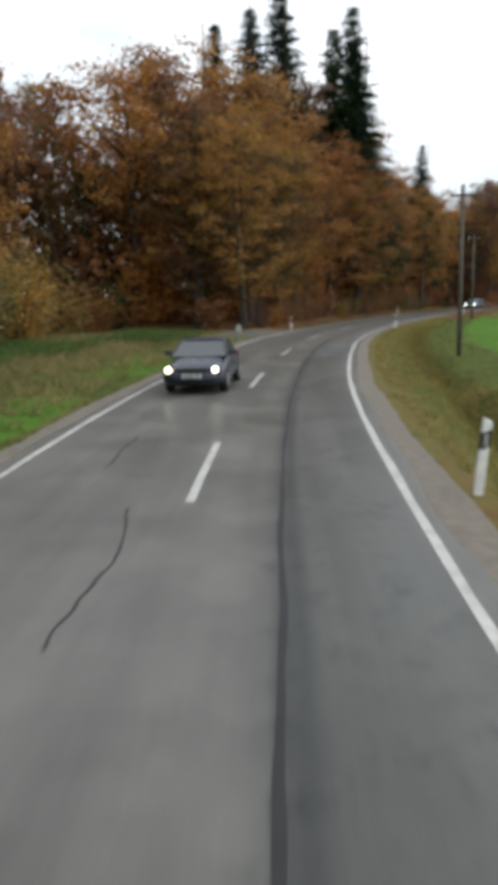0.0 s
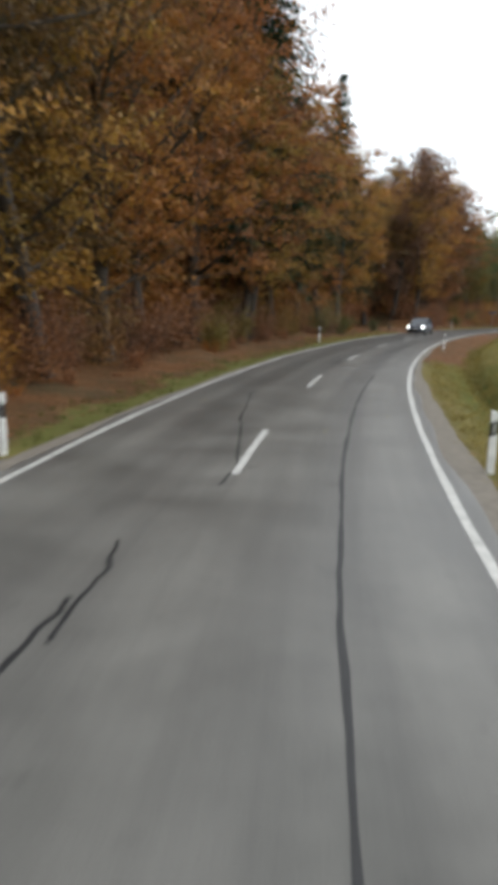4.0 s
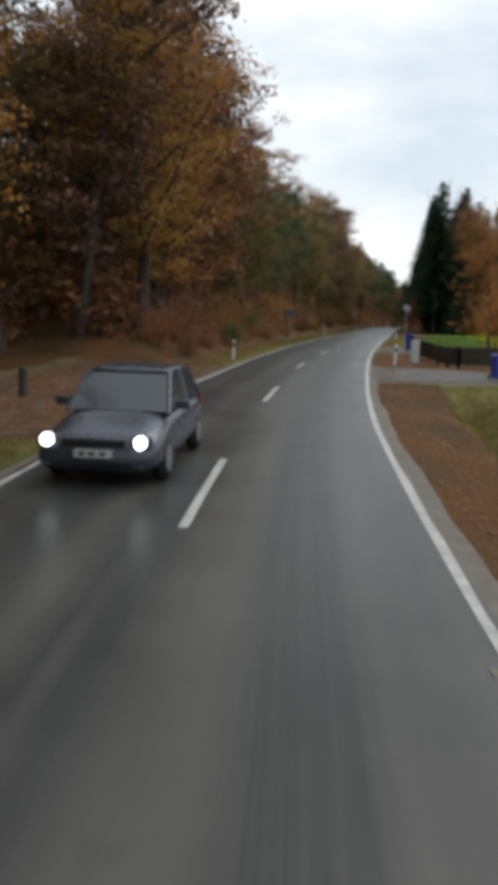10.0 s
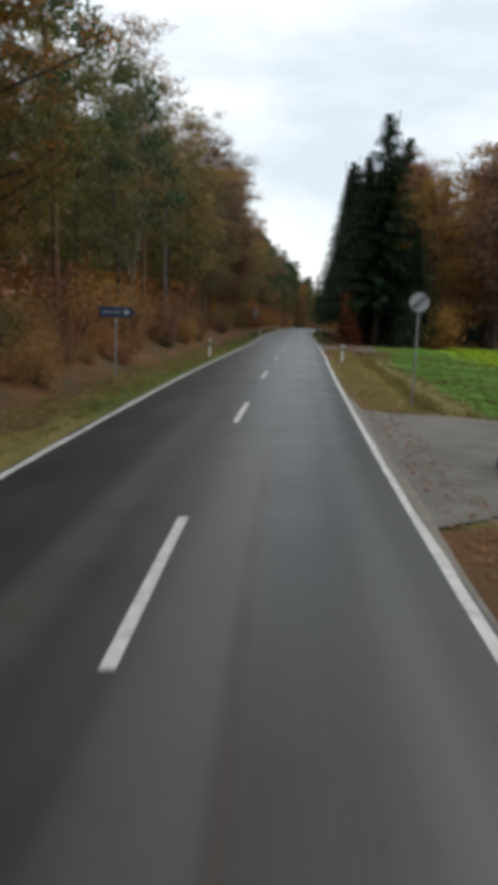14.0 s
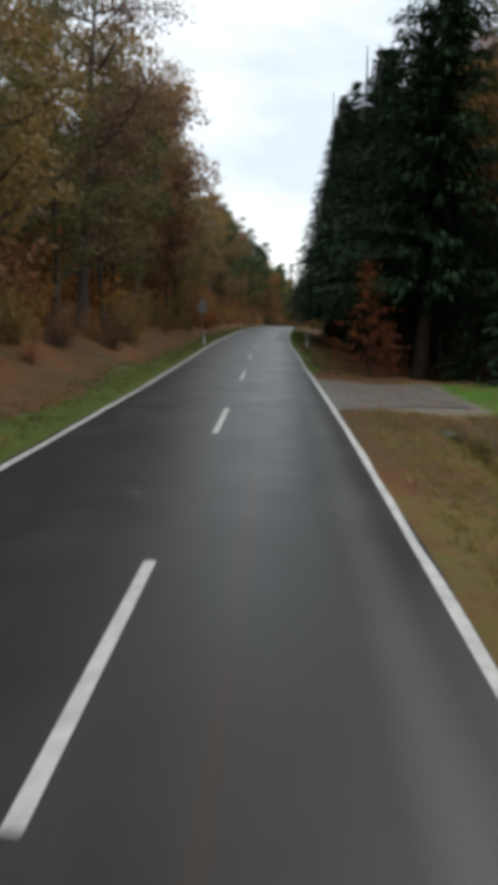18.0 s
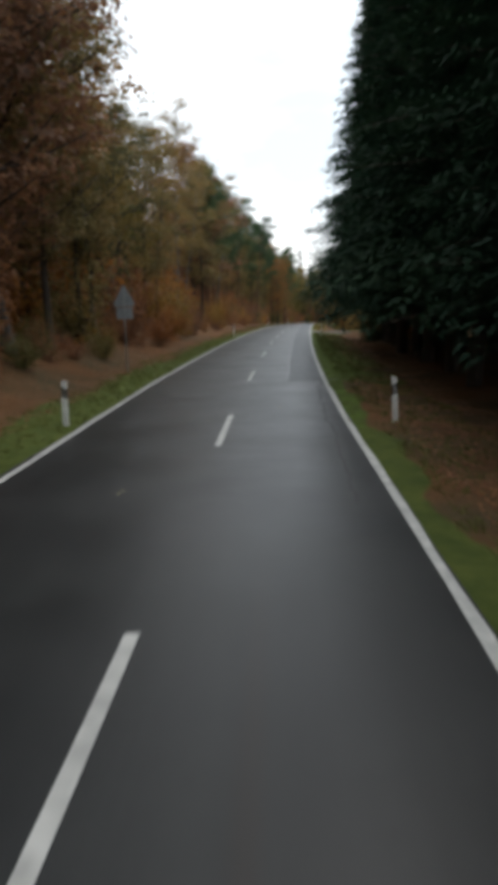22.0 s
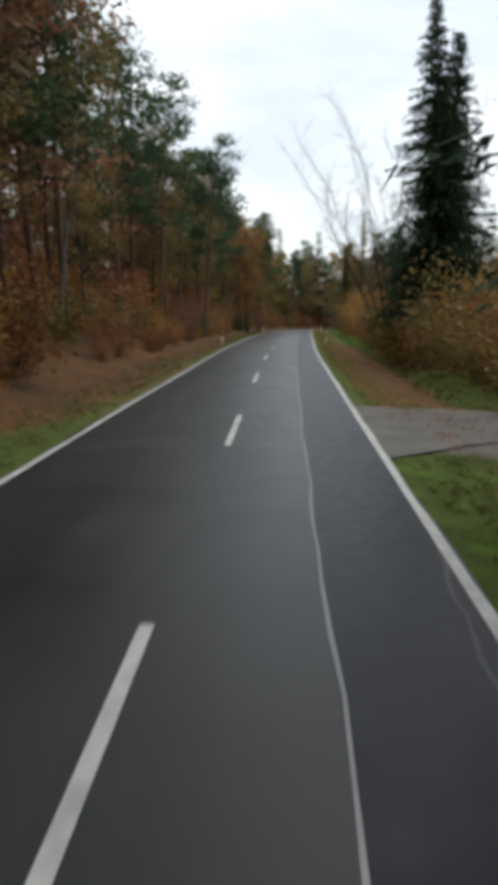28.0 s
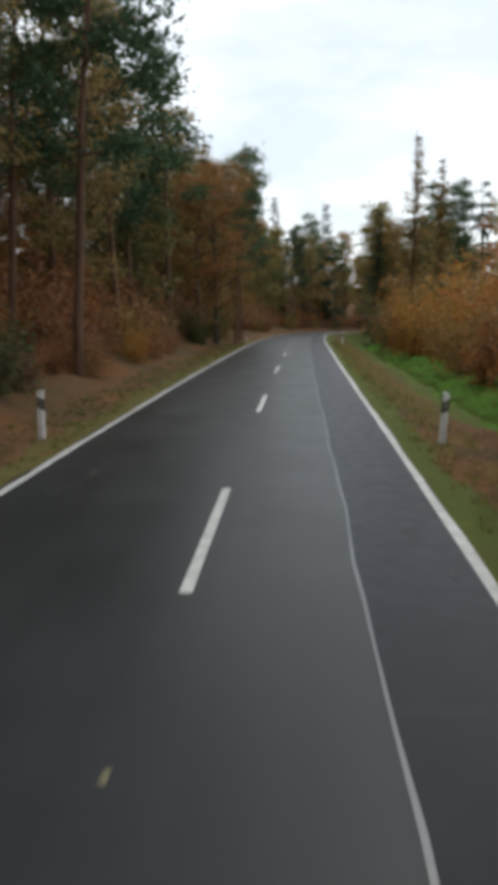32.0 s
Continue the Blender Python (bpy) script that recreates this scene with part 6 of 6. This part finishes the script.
# ---- loose leaves, grass and crop ----
def scatter(n, seed, zones):
    """(s, lat) spots drawn from zones of (s from, s to, lat from, lat to, weight)."""
    r = np.random.RandomState(seed)
    w = np.array([z[4] * abs((z[1] - z[0]) * (z[3] - z[2])) for z in zones])
    k = r.choice(len(zones), n, p=w / w.sum())
    z = np.array([q[:4] for q in zones])[k]
    return z[:, 0] + (z[:, 1] - z[:, 0]) * r.rand(n), z[:, 2] + (z[:, 3] - z[:, 2]) * r.rand(n), r


def flat_leaves(name, n, seed, zones, size, material, label, lift=0.012, road_level=False):
    s, lat, r = scatter(n, seed, zones)
    x, y = at(s, lat)
    z = np.where((lat > rim_l(s)) & (lat < rim_r(s)), grade(s), height(s, lat)) + lift
    c = np.stack([x, y, z], 1)
    a = r.rand(n) * 6.283
    u = np.stack([np.cos(a), np.sin(a), r.normal(0, 0.18, n)], 1)
    v = np.stack([-np.sin(a), np.cos(a), r.normal(0, 0.18, n)], 1)
    q = (size * (0.6 + 0.8 * r.rand(n)))[:, None]
    up = np.array([0, 0, 1.0]) * q * 0.22
    verts = np.stack([c - u * q * 0.6 + up, c + v * q * 0.4, c + u * q * 0.6 + up, c - v * q * 0.4], 1).reshape(-1, 3)
    me = np_mesh(name, verts, np.arange(4 * n).reshape(n, 4), [material])
    return tagged(new(name, me), label, "leaves", kind="stuff")


flat_leaves("fallen_leaves", 72000, 3, [(58, 122, -9, -5.0, 1.0), (122, 142, -11, -4.4, 1.6), (142, 345, -10, -5.6, 1.0), (84, 137, 2.1, 4.4, 1.6), (144, 158, 2.1, 7.0, 1.2), (137, 168, 2.1, 2.9, 1.5), (168, 206, 2.1, 3.4, 0.8),
                                       (204, 218, 2.1, 8, 1.2), (216, 250, 2.4, 5.6, 3.0), (250, 300, 3.0, 6.0, 1.5), (300, 345, 2.4, 5.2, 1.6), (300, 345, -7.5, -4.8, 1.2)], 0.065, BROWN, "brown and orange fallen leaves on the verges")
flat_leaves("road_leaves", 130, 8, [(60, 345, -4.3, 1.9, 1.0), (60, 345, 1.2, 2.0, 3.0)], 0.05, PALELEAF, "single yellow leaves lying on the asphalt", 0.008)


def tufts(name, n, seed, zones, tall, material, label, wide=0.02, blades=4):
    s, lat, r = scatter(n, seed, zones)
    s, lat = np.repeat(s, blades) + r.normal(0, 0.06, n * blades), np.repeat(lat, blades) + r.normal(0, 0.06, n * blades)
    keep = ((lat < rim_l(s) - 0.08) | (lat > rim_r(s) + 0.08)) & (lane_share(s, lat) < 0.3)
    s, lat = s[keep], lat[keep]
    m = len(s)
    x, y = at(s, lat)
    c = np.stack([x, y, height(s, lat) - 0.02], 1)
    a = r.rand(m) * 6.283
    h = tall * (0.5 + r.rand(m))
    side = np.stack([np.cos(a), np.sin(a), np.zeros(m)], 1) * wide
    tip = np.stack([r.normal(0, 0.8, m) * h, r.normal(0, 0.8, m) * h, h * 0.8], 1)
    verts = np.stack([c - side, c + side, c + tip], 1).reshape(-1, 3)
    me = np_mesh(name, verts, np.arange(3 * m).reshape(m, 3), [material])
    return tagged(new(name, me), label, "grass", kind="stuff")


GRASS = leaf_mat("green_grass_blades", ((0.0, (0.055, 0.075, 0.02)), (0.5, (0.085, 0.105, 0.027)), (1.0, (0.15, 0.14, 0.048))), 0.4, 0.7, 0.1)
STRAW = leaf_mat("dry_grass_blades", ((0.0, (0.17, 0.15, 0.05)), (0.5, (0.27, 0.22, 0.075)), (1.0, (0.36, 0.28, 0.11))), 0.5, 0.7, 0.1)
WEED = leaf_mat("meadow_weed_leaves", ((0.0, (0.08, 0.12, 0.03)), (0.5, (0.15, 0.17, 0.05)), (1.0, (0.28, 0.23, 0.11))), 0.5, 0.7, 0.1)
DARKWEED = leaf_mat("nettle_leaves", ((0.0, (0.045, 0.085, 0.025)), (0.5, (0.07, 0.13, 0.035)), (1.0, (0.12, 0.17, 0.05))), 0.4, 0.7, 0.1)
MUSTARD = leaf_mat("field_crop_leaves", ((0.0, (0.15, 0.26, 0.02)), (0.5, (0.23, 0.35, 0.025)), (1.0, (0.36, 0.40, 0.035))), 0.5, 0.7, 0.1)
tufts("verge_grass", 20000, 13, [(-5, 46, -16, -4.5, 0.5), (58, 122, -6.2, -4.5, 0.6), (165, 390, -6.4, -4.5, 1.0), (217, 297, 2.1, 4.6, 1.3), (303, 390, 2.2, 3.0, 0.8), (303, 390, 4.8, 6.6, 1.2), (-5, 130, 4.2, 7.5, 0.35), (168, 206, 5.0, 12.0, 1.2)], 0.11, GRASS, "short green grass on the verges", 0.016, 6)
tufts("dry_grass", 15000, 17, [(-5, 84, 2.7, 5.5, 1.0), (84, 136, 4.0, 6.5, 0.7), (168, 206, 2.2, 4.6, 1.0), (95, 200, -6.4, -4.6, 0.8), (300, 390, 2.2, 3.6, 0.6), (-5, 46, -19, -9, 0.35)], 0.14, STRAW, "dry yellowish grass on the verges", 0.016, 6)
tufts("ditch_grass", 4200, 29, [(170, 203, 3.95, 4.6, 1.0), (-5, 40, 4.3, 5.2, 0.4), (40, 132, 4.1, 4.9, 0.3)], 0.26, OLIVE, "dark rank grass along the roadside ditch", 0.015, 5)
tufts("meadow_weeds", 8000, 23, [(-4, 48, -19, -8, 1.0), (-4, 48, -8, -5.6, 0.35)], 0.45, WEED, "tall green and straw-coloured meadow weeds", 0.03, 4)
tufts("green_weeds", 3600, 37, [(14, 22, -13, -9, 1.0), (24, 36, -16, -10.5, 1.0), (4, 12, -18, -12, 0.8), (38, 46, -12, -8, 0.8)], 0.6, DARKWEED, "rank dark green nettles in the meadow", 0.04, 5)
tufts("field_crop", 6500, 19, [(163, 213, 12.0, 22.0, 1.0), (163, 213, 22.0, 40.0, 0.5), (40, 74, 11, 22, 0.3)], 0.42, MUSTARD, "bright yellow-green crop in the field", 0.07, 4)
